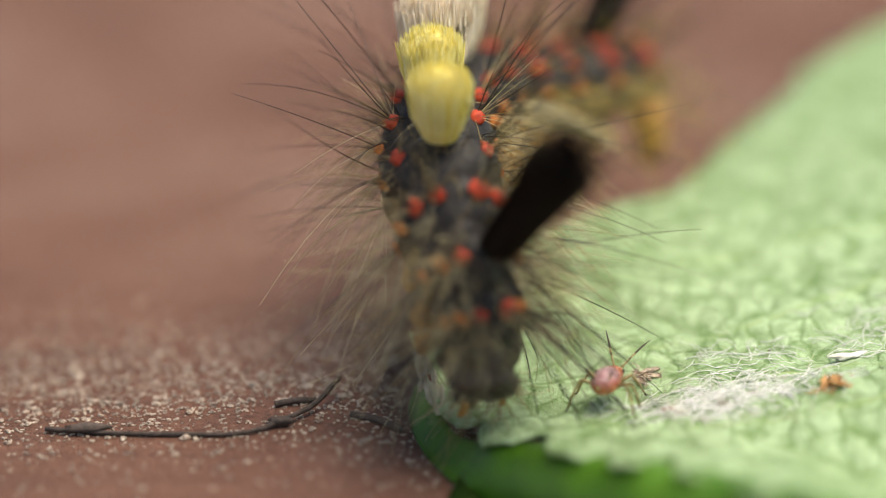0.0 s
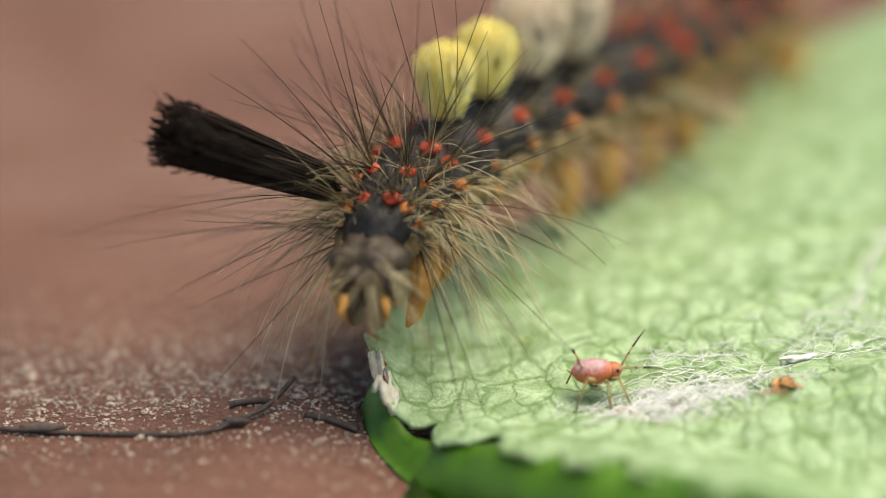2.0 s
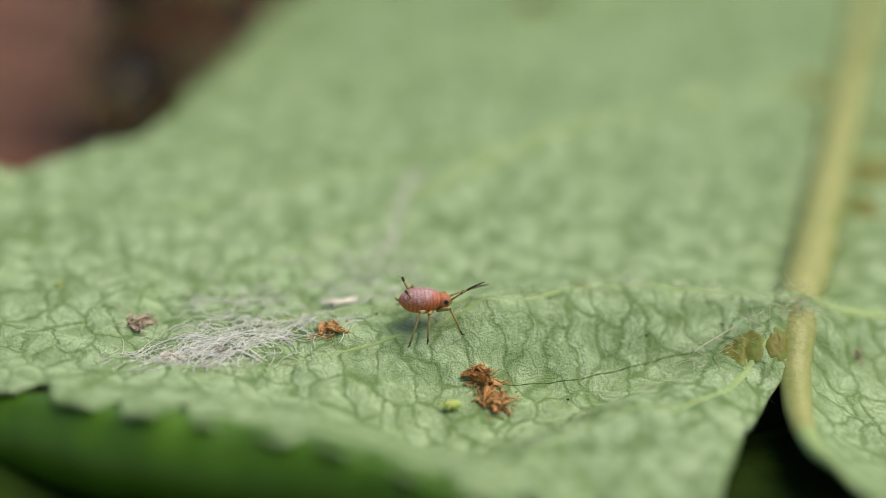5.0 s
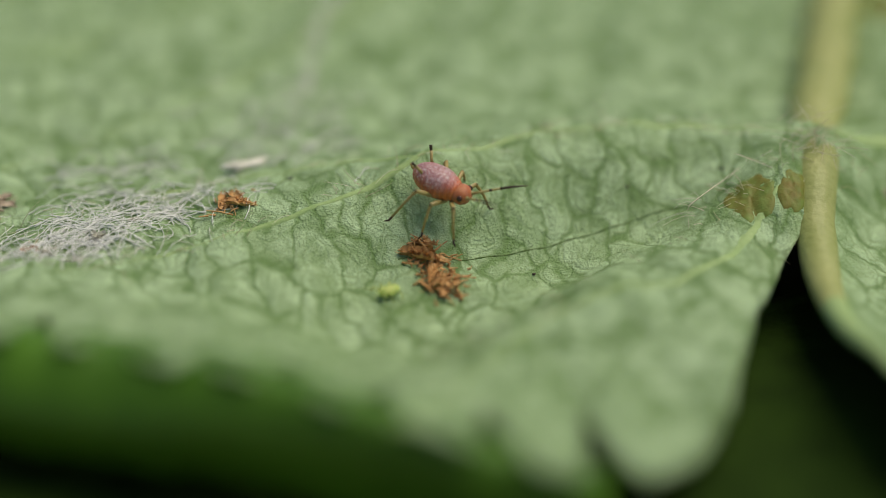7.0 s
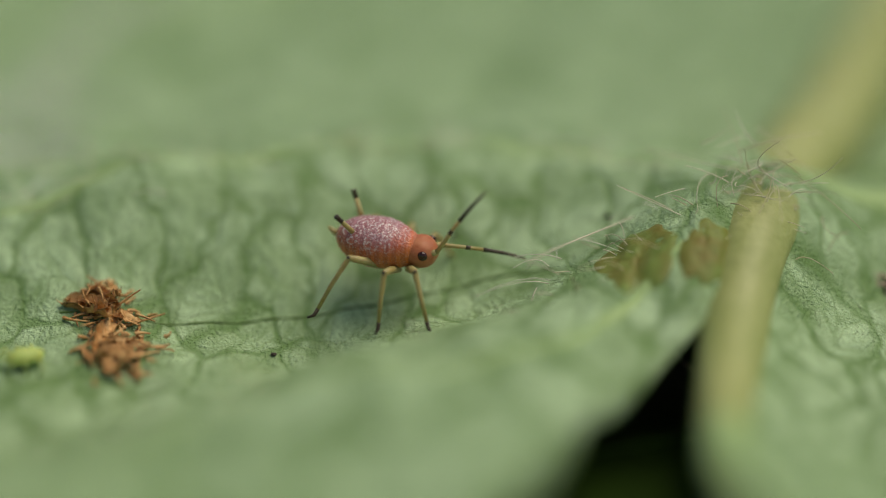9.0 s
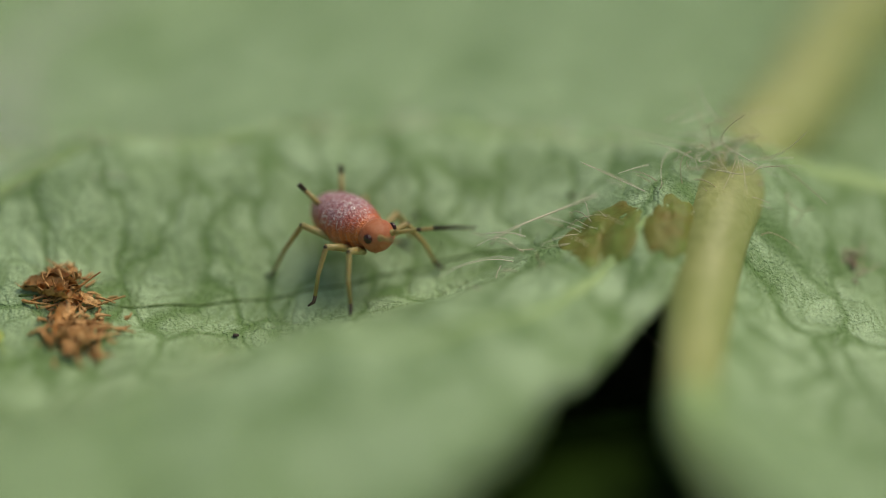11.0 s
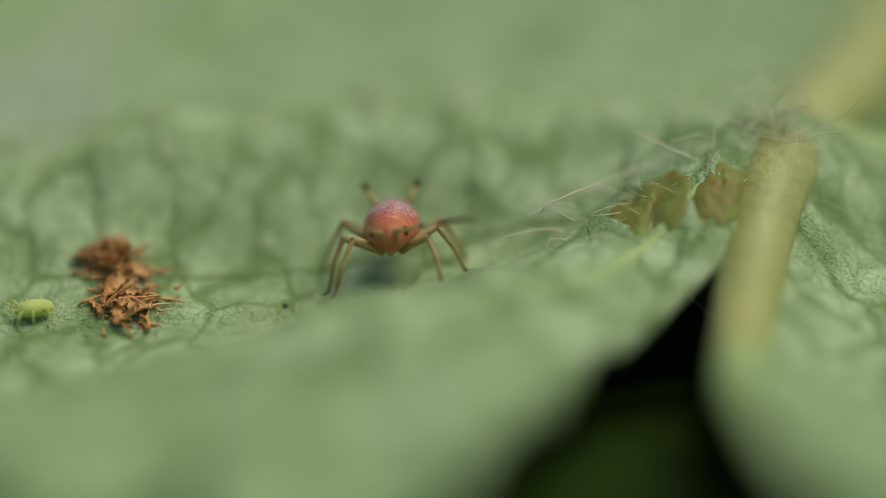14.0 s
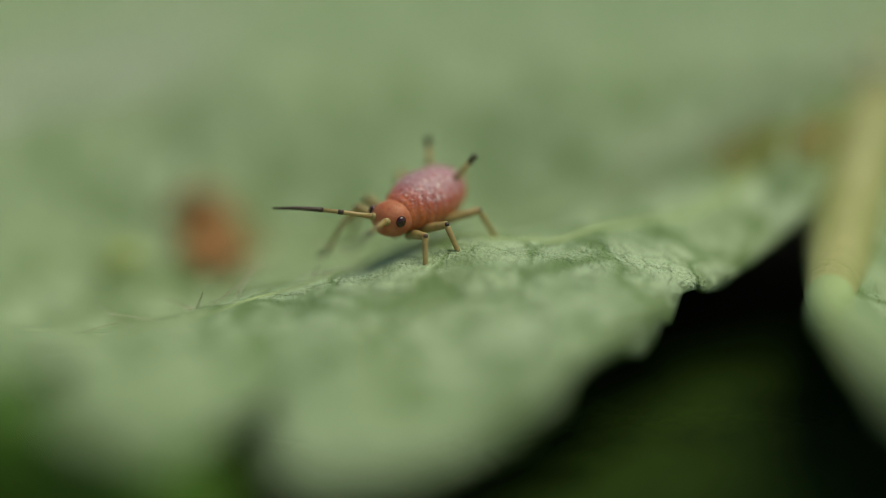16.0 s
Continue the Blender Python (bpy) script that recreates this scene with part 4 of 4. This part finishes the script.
def stand(x, y, heading):
    c, s = math.cos(radians(heading)), math.sin(radians(heading))
    hs = [height(x + a * c - b * s, y + a * s + b * c) for a, b in ((0.95, 0.8), (0.95, -0.8), (0.1, 1.05), (0.1, -1.05), (-0.9, 1.0), (-0.9, -1.0), (0, 0))]
    return 0.5 * height(x, y) + 0.5 * sum(hs) / 7


def move_aphid():
    rows = []
    for t, x, y, hd in APHID_PATH:
        ny, nx = ground_tilt(x, y, hd)
        lift = float(np.interp(t, [0, 9.5, 11.8, 13.4, 14, 15, 15.6, 16], [0, 0, 6, 8, 12, 9, 5, 0]))
        rise = float(np.interp(t, [15.0, 15.5, 16.0], [0.0, 0.08, 0.26]))
        rows.append((t, pose(x * MM, y * MM, (stand(x, y, hd) + rise - 0.004 * lift) * MM, 0, 0, hd) @ pose(0, 0, 0, nx, ny - lift, 0)))
    walk(aphid, rows)
    far = lambda t: float(np.interp(t, [0, 0.6, 1.3, 2.5, 4.0, 4.8, 5.2, 7.3, 7.5, 7.8, 8.0, 8.2, 8.5, 8.8, 9.0, 13.0, 13.5, 14.0, 14.5, 15.0, 15.5, 16], [1.6, 1.5, 1.2, 0.8, 0.2, -0.3, -0.6, 0.2, 1.3, 2.2, 2.8, 2.8, 2.2, 0.6, -0.45, -0.6, -0.5, -0.2, 0.3, 0.9, 1.3, -0.9]))
    walk(focus, [(t, pose(x * MM, (y + far(t)) * MM, (stand(x, y, hd) + 0.9) * MM)) for t, x, y, hd in APHID_PATH])
    # how briskly it walks, by time
    pace = lambda t: np.interp(t, [0, 1, 2.6, 3.0, 5.2, 7.4, 7.8, 9, 9.8, 11.6, 12.6, 13.4, 16], [1, 0.6, 0.5, 1, 1, 0.7, 0.4, 0.3, 0.35, 0.5, 0.6, 0.9, 1])
    times = [i * 0.2 for i in range(81)]
    for leg, hip, ph in aphid_movers["leg"]:
        rows = []
        for t in times:
            a = pace(t)
            w = 9.0 * t + ph
            rows.append((t, pose(*(hip * MM), 5 * a * math.sin(w + 1.6) * (1 if hip.y > 0 else -1), 3 * a * math.cos(w), 13 * a * math.sin(w))))
        walk(leg, rows)
    up = {-1: [(0, 25), (1, 30), (1.5, 8), (2, 5), (2.5, 22), (3, 38), (3.5, 50), (4, 25), (4.5, 30), (5, 40), (5.2, 8), (7.3, 35), (7.6, 5), (8.2, 10),
               (8.6, 30), (8.8, 52), (9.0, 56), (9.2, 45), (9.5, 5), (9.7, 32), (11.8, 5), (12.0, 25), (12.2, 48), (12.5, 20), (13, 35), (13.3, 30), (13.8, 5), (14.2, 20), (14.8, 40), (15.2, 20), (16, 10)],
          1: [(0, 35), (1, 50), (1.5, 45), (2, 50), (2.5, 12), (3, 10), (3.5, 15), (4, 8), (5, 5), (5.2, 20), (7.3, 12), (8, 5), (8.6, 0), (9, -12), (9.5, 5), (9.7, 12),
              (11.8, 8), (12.2, 5), (12.5, 10), (13, 25), (13.3, 30), (13.8, 10), (14.2, 6), (14.8, 10), (15.2, 15), (15.6, 20), (16, 12)]}
    for an, base, s in aphid_movers["antenna"]:
        rows = []
        for t in times:
            e = float(np.interp(t, [a for a, _ in up[s]], [b for _, b in up[s]]))
            yaw = 26 + 10 * math.sin(1.9 * t + 1) + float(np.interp(t, [13.2, 13.8, 14.8, 15.4], [0, 38, 38, 0])) if s > 0 else float(np.interp(t, [0, 8.3, 8.7, 9.2, 9.5, 12, 14.5, 15.5, 16], [-26, -26, 14, 14, -5, -26, -20, -30, -38]))
            rows.append((t, pose(*(base * MM), 0, 0, yaw) @ pose(0, 0, 0, 0, -e, 0)))
        walk(an, rows)

# ---- the caterpillar ----
CAT_SKIN = mottled("caterpillar_skin", (0.004, 0.003, 0.003), (0.045, 0.042, 0.044), 0.9, 0.5, 0.06, 0.25, fine=7)
CAT_SIDE = mottled("caterpillar_side", (0.05, 0.035, 0.02), (0.30, 0.2, 0.07), 1.6, 0.5, 0.05, fine=8)
CAT_HEAD = mottled("caterpillar_head", (0.009, 0.006, 0.004), (0.11, 0.08, 0.05), 0.9, 0.5, 0.08, fine=7)
WART_RED = mottled("red_wart", (0.40, 0.03, 0.012), (0.72, 0.09, 0.035), 4, 0.4, 0.04, sss=0.1)
WART_ORANGE = mottled("orange_wart", (0.48, 0.12, 0.02), (0.75, 0.27, 0.06), 4, 0.45, 0.04, sss=0.1)
PROLEG = mottled("proleg", (0.36, 0.14, 0.02), (0.70, 0.38, 0.09), 1.8, 0.4, 0.04, sss=0.15)
HAIR_DARK = stranded("dark_hair", (0.006, 0.005, 0.004), (0.06, 0.04, 0.025))
HAIR_PALE = stranded("pale_hair", (0.30, 0.21, 0.07), (0.88, 0.80, 0.54), 0.35, 0.5, 0.3)
HAIR_YELLOW = stranded("yellow_hair", (0.20, 0.14, 0.025), (0.66, 0.52, 0.14), 0.4, 0.4, 0.2)
HAIR_BLACK = stranded("black_plume", (0.006, 0.004, 0.003), (0.03, 0.02, 0.016), 0.75, 0.15)
TUFT_YELLOW = stranded("yellow_tuft", (0.86, 0.72, 0.16), (0.98, 0.93, 0.55), 0.8, 0.2)
TUFT_CREAM = stranded("cream_tuft", (0.72, 0.58, 0.42), (0.95, 0.86, 0.73), 0.8, 0.2)
SEGMENTS = 12


def brush(c, r, count, rnd):
    """One packed back brush: hairs that fan out from a narrow foot to a domed, uneven top, over a core."""
    bits = [blob(r.x * 0.84, r.y * 0.84, r.z * 0.92, c, 18, 14, 0.12, 2.0)]
    for _ in range(count):
        a, q = rnd.uniform(0, 6.283), math.sqrt(rnd.random())
        u, w = q * math.cos(a), q * math.sin(a)
        top = r.z * math.sqrt(1 - 0.62 * q * q) * rnd.uniform(0.82, 1.1)
        foot = c + Vector((r.x * 0.5 * u, r.y * 0.5 * w, -r.z * 0.8))
        tip = c + Vector((r.x * (u + rnd.gauss(0, 0.06)), r.y * (w + rnd.gauss(0, 0.06)), top))
        belly = foot.lerp(tip, 0.5) + Vector((r.x * 0.16 * u, r.y * 0.16 * w, 0))
        bits.append(tube([foot, belly, belly.lerp(tip, 0.6), tip], [0.03, 0.032, 0.026, 0.008], 4, False))
    return join(*bits)


def plume(count, length, rnd):
    """A long black pencil of plumed hairs, clubbed at the tip, along +x."""
    bits = []
    for _ in range(count):
        a, q = rnd.uniform(0, 6.283), math.sqrt(rnd.random())
        y, z = 0.46 * q * math.cos(a), 0.46 * q * math.sin(a)
        l = length * rnd.uniform(0.8, 1.03)
        bits.append(strand((0, y, z), (1, 0.16 * y, 0.16 * z), l, 0, 0.03, 0.028, 4, 3, 0.03, rnd))
        for k in range(3):
            s = rnd.uniform(0.55, 1.0)
            p = Vector((l * s, y * (1 + 0.16 * l * s), z * (1 + 0.16 * l * s)))
            bits.append(strand(p, (1.2, rnd.uniform(-1, 1), rnd.uniform(-1, 1)), rnd.uniform(0.18, 0.42), 0, 0.022, 0.012, 2, 3))
    for _ in range(int(count * 0.9)):
        a, q = rnd.uniform(0, 6.283), math.sqrt(rnd.random())
        p = Vector((length * rnd.uniform(0.86, 1.02), 0.84 * q * math.cos(a), 0.84 * q * math.sin(a)))
        bits.append(strand(p, (1, rnd.uniform(-0.5, 0.5), rnd.uniform(-0.5, 0.5)), rnd.uniform(0.2, 0.5), 0, 0.035, 0.03, 2, 3))
    core = tube([(0, 0, 0), (length * 0.5, 0, 0), (length * 0.93, 0, 0)], [0.30, 0.43, 0.58], 12)
    return join(core, *bits)


CAT_SIZE = 1.38


def cat_mesh(name, verts, faces, mat):
    return mesh_of(name, [(x * CAT_SIZE, y * CAT_SIZE, z * CAT_SIZE) for x, y, z in verts], faces, mat)


def build_caterpillar():
    rnd = random.Random(17)
    cat = thing("caterpillar", "dark hairy caterpillar with red warts and yellow back tufts", "caterpillar")
    segs = []
    v, f = plume(240, 4.7, rnd)
    front_plume = part("black_plume", cat_mesh("black_plume", v, f, HAIR_BLACK), cat, "long black plume of clubbed hairs")
    wart = cat_mesh("wart", *blob(0.30, 0.28, 0.24, (0, 0, 0), 12, 9, 0.25, 1.0), WART_RED)
    wart_o = cat_mesh("wart", *blob(0.26, 0.24, 0.2, (0, 0, 0), 12, 9, 0.25, 4.0), WART_ORANGE)
    # head
    v, f = blob(0.85, 0.95, 0.9, (0.1, 0, -0.4), 26, 20, 0.45, 3.0)
    head = part("head", cat_mesh("head", v, f, CAT_HEAD), cat, "dark olive-brown glossy head with pale bristles")
    for s in (-1, 1):
        v, f = blob(0.32, 0.22, 0.5, (0.85, s * 0.3, -1.05), 12, 9, 0.2, 6.0 + s)
        part("jaw", cat_mesh("jaw", v, f, CAT_HEAD), head)
        v, f = tube([(0.95, s * 0.45, -0.75), (1.25, s * 0.55, -0.95), (1.35, s * 0.55, -1.15)], [0.13, 0.09, 0.04], 8)
        part("feeler", cat_mesh("feeler", v, f, PROLEG), head)
        for k in range(4):
            v, f = blob(0.07, 0.07, 0.07, (0.75 + 0.1 * math.cos(k * 1.3), s * 0.82, -0.55 + 0.14 * math.sin(k * 1.3)), 8, 6)
            part("eyelet", cat_mesh("eyelet", v, f, EYE), head)
    bits = []
    for _ in range(70):
        a, b = rnd.uniform(-1.3, 1.3), rnd.uniform(-0.9, 0.6)
        d = Vector((math.cos(a) * math.cos(b), math.sin(a) * math.cos(b), math.sin(b)))
        p = Vector((0.2, 0, -0.35)) + Vector((0.95 * d.x, 1.05 * d.y, 1.05 * d.z)) * 0.85
        bits.append(strand(p, d + Vector((0, 0, -0.3)), rnd.uniform(0.4, 1.5), rnd.uniform(0.3, 1.0), 0.018, 0.007, 6, 3, 0.45, rnd))
    part("bristles", cat_mesh("bristles", *join(*bits), HAIR_PALE), head)
    segs.append((head, 0.0))
    for i in range(SEGMENTS):
        thin = (0.7, 0.86, 0.97, 1.0, 1.0, 1.0, 1.0, 1.0, 1.0, 0.97, 0.9, 0.75)[i]
        R, Z = 1.42 * thin, 1.38 * thin
        v, f = blob(1.32, R, Z, (0, 0, 0), 26, 16, 0.10, i * 1.7, lambda u: (1 - 0.25 * u * u) * (1.0 + 0.05 * math.cos(9 * u)))
        seg = part("segment", cat_mesh("segment", v, f, CAT_SKIN), cat)
        for s in (-1, 1):
            v, f = blob(0.95, 0.25, 0.4, (0, s * R * 0.86, -0.35 * thin), 14, 10, 0.3, i + s)
            part("side_fold", cat_mesh("side_fold", v, f, CAT_SIDE), seg)
        spots = []
        angles = ((22, wart), (48, wart), (78, wart_o), (108, wart_o)) if i < 3 or i > 7 else ((47, wart), (80, wart_o), (110, wart_o))
        for deg, me in angles:
            for s in (-1, 1):
                a = radians(deg)
                n = Vector((0, s * math.sin(a), math.cos(a)))
                p = Vector((0.18 if i < 3 else 0.05, n.y * R * 0.98, n.z * Z * 0.98))
                w = part("wart", me if i > 1 or (me is wart and deg < 40) else wart_o, seg)
                w.location = p * MM * CAT_SIZE
                k = rnd.uniform(0.8, 1.15)
                w.scale = (k, k, 0.9) if 3 <= i <= 8 and me is wart else (0.75 * k, 0.8 * k, 0.65) if i < 2 else (0.85 * k, 0.85 * k, 0.8)
                spots.append((p, n, deg))
        dark, pale = [], []
        front = 1.0 if i < 2 else 0.45 if i < 4 else 0.0 if i < 10 else -0.9
        for p, n, deg in spots:
            for _ in range(9 if i < 3 and deg < 60 else 5 if deg < 60 else 2):
                d = n + Vector((front * 0.8 + rnd.gauss(0, 0.45), rnd.gauss(0, 0.32), rnd.gauss(0.25, 0.3)))
                dark.append(strand(p, d, rnd.uniform(2.5, 6.2) * (1.15 if i < 2 else 0.9), rnd.uniform(0.0, 0.22), 0.02, 0.006, 7, 3, 0.12, rnd))
            if i < 2 and deg > 70:
                for _ in range(4):
                    d = n * 0.7 + Vector((1.0 + rnd.gauss(0, 0.4), rnd.gauss(0, 0.4), rnd.gauss(0.1, 0.35)))
                    dark.append(strand(p, d, rnd.uniform(3.5, 7.5), rnd.uniform(0.0, 0.25), 0.02, 0.006, 7, 3, 0.15, rnd))
            for _ in range(17 if i < 3 and deg > 70 else 13 if i < 3 else 8 if deg < 60 else 11):
                d = n + Vector((front * 0.5 + rnd.gauss(0, 0.6), rnd.gauss(0, 0.45), rnd.gauss(0.0, 0.4)))
                long = rnd.uniform(1.2, 2.6) if deg < 60 else rnd.uniform(1.4, 3.4)
                pale.append(strand(p, d, long, rnd.uniform(0.1, 0.3) if deg < 60 else rnd.uniform(0.35, 0.9), 0.014, 0.005, 7, 3, 0.2, rnd))
        # short bristles over the top
        if i < 9:
            for _ in range(110 if i < 2 else 50):
                a, u = rnd.uniform(-1.5, 1.5), rnd.uniform(-0.8, 0.9)
                n = Vector((0.4 * u, math.sin(a), math.cos(a)))
                p = Vector((u, n.y * R * 0.9, n.z * Z * 0.9))
                (dark if rnd.random() < (0.55 if i < 2 else 0.8) else pale).append(strand(p, n + Vector((0.7, rnd.gauss(0, 0.4), rnd.gauss(0, 0.4))), rnd.uniform(0.5, 1.6), rnd.uniform(0, 0.5), 0.02, 0.008, 5, 3, 0.3, rnd))
        part("dark_hairs", cat_mesh("dark_hairs", *join(*dark), HAIR_DARK), seg, "long dark bristles")
        part("pale_hairs", cat_mesh("pale_hairs", *join(*pale), HAIR_YELLOW if i > 6 else HAIR_PALE), seg, "soft yellow hairs" if i > 6 else "soft pale drooping hairs")
        if i in (3, 4, 5, 6):
            cream = i > 4
            size = 0.96 if cream else 0.80
            v, f = brush(Vector((0.05, 0, 1.5 * size)), Vector((0.98, 1.0, 1.36)) * size, 1100, rnd)
            v = [(x, y, z + Z * 0.8) for x, y, z in v]
            part("back_tuft", cat_mesh("back_tuft", v, f, TUFT_CREAM if cream else TUFT_YELLOW), seg,
                 "dense cream brush of hairs on the back" if cream else "dense yellow brush of hairs on the back")
        if i == 10:
            v, f = plume(80, 4.2, rnd)
            q = Vector((-0.55, 0, 0.8)).to_track_quat("X", "Z").to_matrix()
            v = [tuple(q @ Vector(p) + Vector((0, 0, 1.0))) for p in v]
            part("black_plume", cat_mesh("black_plume", v, f, HAIR_BLACK), seg, "long black plume on the tail")
        if i == 7:
            for s in (-1, 1):
                v, f = join(*(strand((0, rnd.gauss(0, 0.12), rnd.gauss(0, 0.12)), (1, rnd.gauss(0, 0.07), rnd.gauss(0, 0.07)), rnd.uniform(2.4, 3.8), 0, 0.035, 0.012, 4, 4, 0.05, rnd) for _ in range(60)))
                q = Vector((-0.5, s * 0.75, -0.35)).to_track_quat("X", "Z").to_matrix()
                v = [tuple(q @ (Vector(p) * 0.8) + Vector((0, s * 1.2, 0.1))) for p in v]
                part("side_tuft", cat_mesh("side_tuft", v, f, HAIR_PALE), seg, "pale yellow tuft on the flank")
        if i < 3 or i in (5, 6, 7, 8, 11):
            for s in (-1, 1):
                if i < 3:
                    v, f = tube([(0.2, s * 0.7, -0.8), (0.45, s * 1.0, -1.45), (0.6, s * 0.85, -2.05), (0.68, s * 0.65, -2.35)], [0.42, 0.34, 0.22, 0.05], 10)
                else:
                    v, f = tube([(0, s * 0.8, -0.8), (0, s * 1.05, -1.5), (0, s * 1.05, -2.1), (0, s * 1.02, -2.45)], [0.55, 0.5, 0.4, 0.42], 12)
                part("leg" if i < 3 else "proleg", cat_mesh("leg", v, f, PROLEG), seg, "stubby ochre leg")
        segs.append((seg, (0.75, 1.4, 2.1)[i] if i < 3 else 2.95 + (i - 3) * 1.0))
    return cat, segs, front_plume


caterpillar, cat_segments, cat_plume = build_caterpillar()

# seconds, and the line of the body from head to tail in millimetres
CAT_LINES = [
    (0.0, [(-6.7, -13.0, 4.6), (-7.0, -12.5, 6.6), (-7.8, -11.0, 8.6), (-8.9, -6.7, 9.6), (-8.8, -0.8, 9.2), (-6.8, 3.5, 8.2), (-3.6, 7.1, 7.5), (-0.7, 11.6, 7)]),
    (0.5, [(-7.2, -12.2, 4.6), (-7.2, -11.6, 6.6), (-7.9, -10.1, 8.6), (-8.7, -5.9, 9.6), (-8.1, 0.1, 9.2), (-5.8, 4.2, 8.2), (-2.4, 8.2, 7.5), (0.5, 12.9, 7)]),
    (1.0, [(-9.5, -11.2, 4.6), (-9.9, -10.1, 6.4), (-10.1, -8.9, 8.2), (-10.3, -5.5, 9.2), (-8.9, -1.8, 8.8), (-6.2, 0.6, 7.8), (-2.9, 3.1, 7.2), (0.4, 7.6, 7)]),
    (1.5, [(-9.9, -10.2, 7.8), (-9.3, -5.7, 7.8), (-7.5, -3.9, 7.4), (-5.8, -2.0, 7.2), (-4.0, -0.3, 7.1), (-2.0, 1.8, 7.0), (0.1, 4.9, 7), (2.8, 10.4, 7), (6.1, 16.5, 7)]),
    (2.0, [(-9.2, -10.8, 7.6), (-8.9, -6.7, 7.7), (-6.2, -0.8, 7.7), (-3.5, 3.4, 7.5), (-1.4, 6.7, 7.4), (0.9, 10.3, 7.3), (3.1, 14.0, 7.2), (6.3, 18.4, 7.2), (9.2, 22.2, 7.2)]),
    (2.5, [(-10.6, -6.2, 7.4), (-9.0, -2.2, 7.6), (-6.0, 0.2, 7.4), (-3.3, 2.2, 7.3), (-1.0, 5.2, 7.2), (1.4, 9.3, 7.2), (4.8, 14.4, 7.2)]),
    (3.0, [(-9.4, -3.1, 6.2), (-7.8, 0.8, 6.2), (-5.1, 3.1, 5.9), (-2.2, 5.6, 5.8), (0.3, 8.3, 5.8), (2.8, 12.8, 5.8)]),
    (3.5, [(-8.9, 0.8, 4.6), (-7.4, 3.5, 4.6), (-4.6, 6.2, 4.4), (-1.3, 9.4, 4.2), (1.4, 13.0, 4.2), (3.9, 16.8, 4.2)]),
    (4.0, [(-4.8, 2.7, 3.6), (-3.1, 5.8, 3.8), (-0.1, 9.7, 4.2), (2.8, 14.0, 4.6), (5.6, 18.0, 4.6), (8.3, 21.5, 4.6)]),
    (4.5, [(-2.0, 5.6, 3.6), (-0.1, 8.8, 4.0), (3.1, 13.6, 4.9), (6.6, 19.7, 5.2), (10.5, 25.8, 5.2), (14.5, 32.1, 5.2)]),
    (4.8, [(-1.2, 12.6, 3.2), (0.8, 15.0, 3.2), (4.4, 19.9, 3.2), (8.4, 25.6, 3.2), (12.1, 31.0, 3.2)]),
]


# seconds, foot and tip of the front plume in millimetres
PLUME_LINES = [
    (0.0, (-6.2, -12.7, 8.6), (-4.1, -16.2, 12.2)),
    (0.5, (-6.1, -11.7, 8.8), (-3.6, -15.3, 11.8)),
    (1.0, (-11.4, -10.0, 8.4), (-13.0, -12.9, 12.3)),
    (1.5, (-11.3, -5.6, 9.9), (-13.5, -0.4, 13.1)),
    (2.0, (-10.8, -7.0, 8.6), (-15.0, -9.4, 11.2)),
    (2.5, (-11.6, -2.7, 8.9), (-16.8, -2.3, 12.2)),
    (3.0, (-11.6, 1.1, 6.7), (-17.4, 1.0, 8.9)),
    (3.5, (-9.2, 3.8, 5.2), (-15.1, 4.1, 8.2)),
    (4.0, (-5.6, 6.3, 4.5), (-9.1, 7.3, 10.1)),
    (4.5, (-3.2, 9.1, 3.3), (-4.8, 10.4, 9.5)),
    (4.8, (-1.0, 15.4, 3.5), (-2.0, 16.8, 9.2)),
]


def move_caterpillar():
    tracks = {ob: [] for ob, _ in cat_segments}
    for t, line in CAT_LINES:
        p = np.array(line, float)
        for _ in range(3):
            q = [p[0]]
            for a, b in zip(p, p[1:]):
                q += [0.75 * a + 0.25 * b, 0.25 * a + 0.75 * b]
            p = np.array(q + [p[-1]])
        end = p[-1] + (p[-1] - p[-4]) / np.linalg.norm(p[-1] - p[-4]) * 14
        p = np.vstack([p, end])
        s = np.r_[0, np.cumsum(np.linalg.norm(np.diff(p, axis=0), axis=1))]
        pitch = min(2.85, max(2.0, (s[-1] - 14) / 12.6))
        at = lambda w: np.array([np.interp(w, s, c) for c in p.T])
        for ob, k in cat_segments:
            w = k * pitch
            d = at(max(0, w - 0.9)) - at(w + 0.9)
            x = Vector(d).normalized()
            y = Vector((0, 0, 1)).cross(x).normalized()
            z = x.cross(y)
            m = Matrix((x, y, z)).transposed().to_4x4()
            m.translation = Vector(at(w)) * MM
            tracks[ob].append((t, m))
    for ob, rows in tracks.items():
        walk(ob, rows + [(16.0, rows[-1][1])])
    rows = []
    for t, base, tip in PLUME_LINES:
        x = (Vector(tip) - Vector(base)).normalized()
        y = Vector((0, 0, 1)).cross(x).normalized()
        m = Matrix((x, y, x.cross(y))).transposed().to_4x4()
        m.translation = Vector(base) * MM
        rows.append((t, m))
    walk(cat_plume, rows + [(16.0, rows[-1][1])])


def motions():
    move_aphid()
    move_caterpillar()


motions()
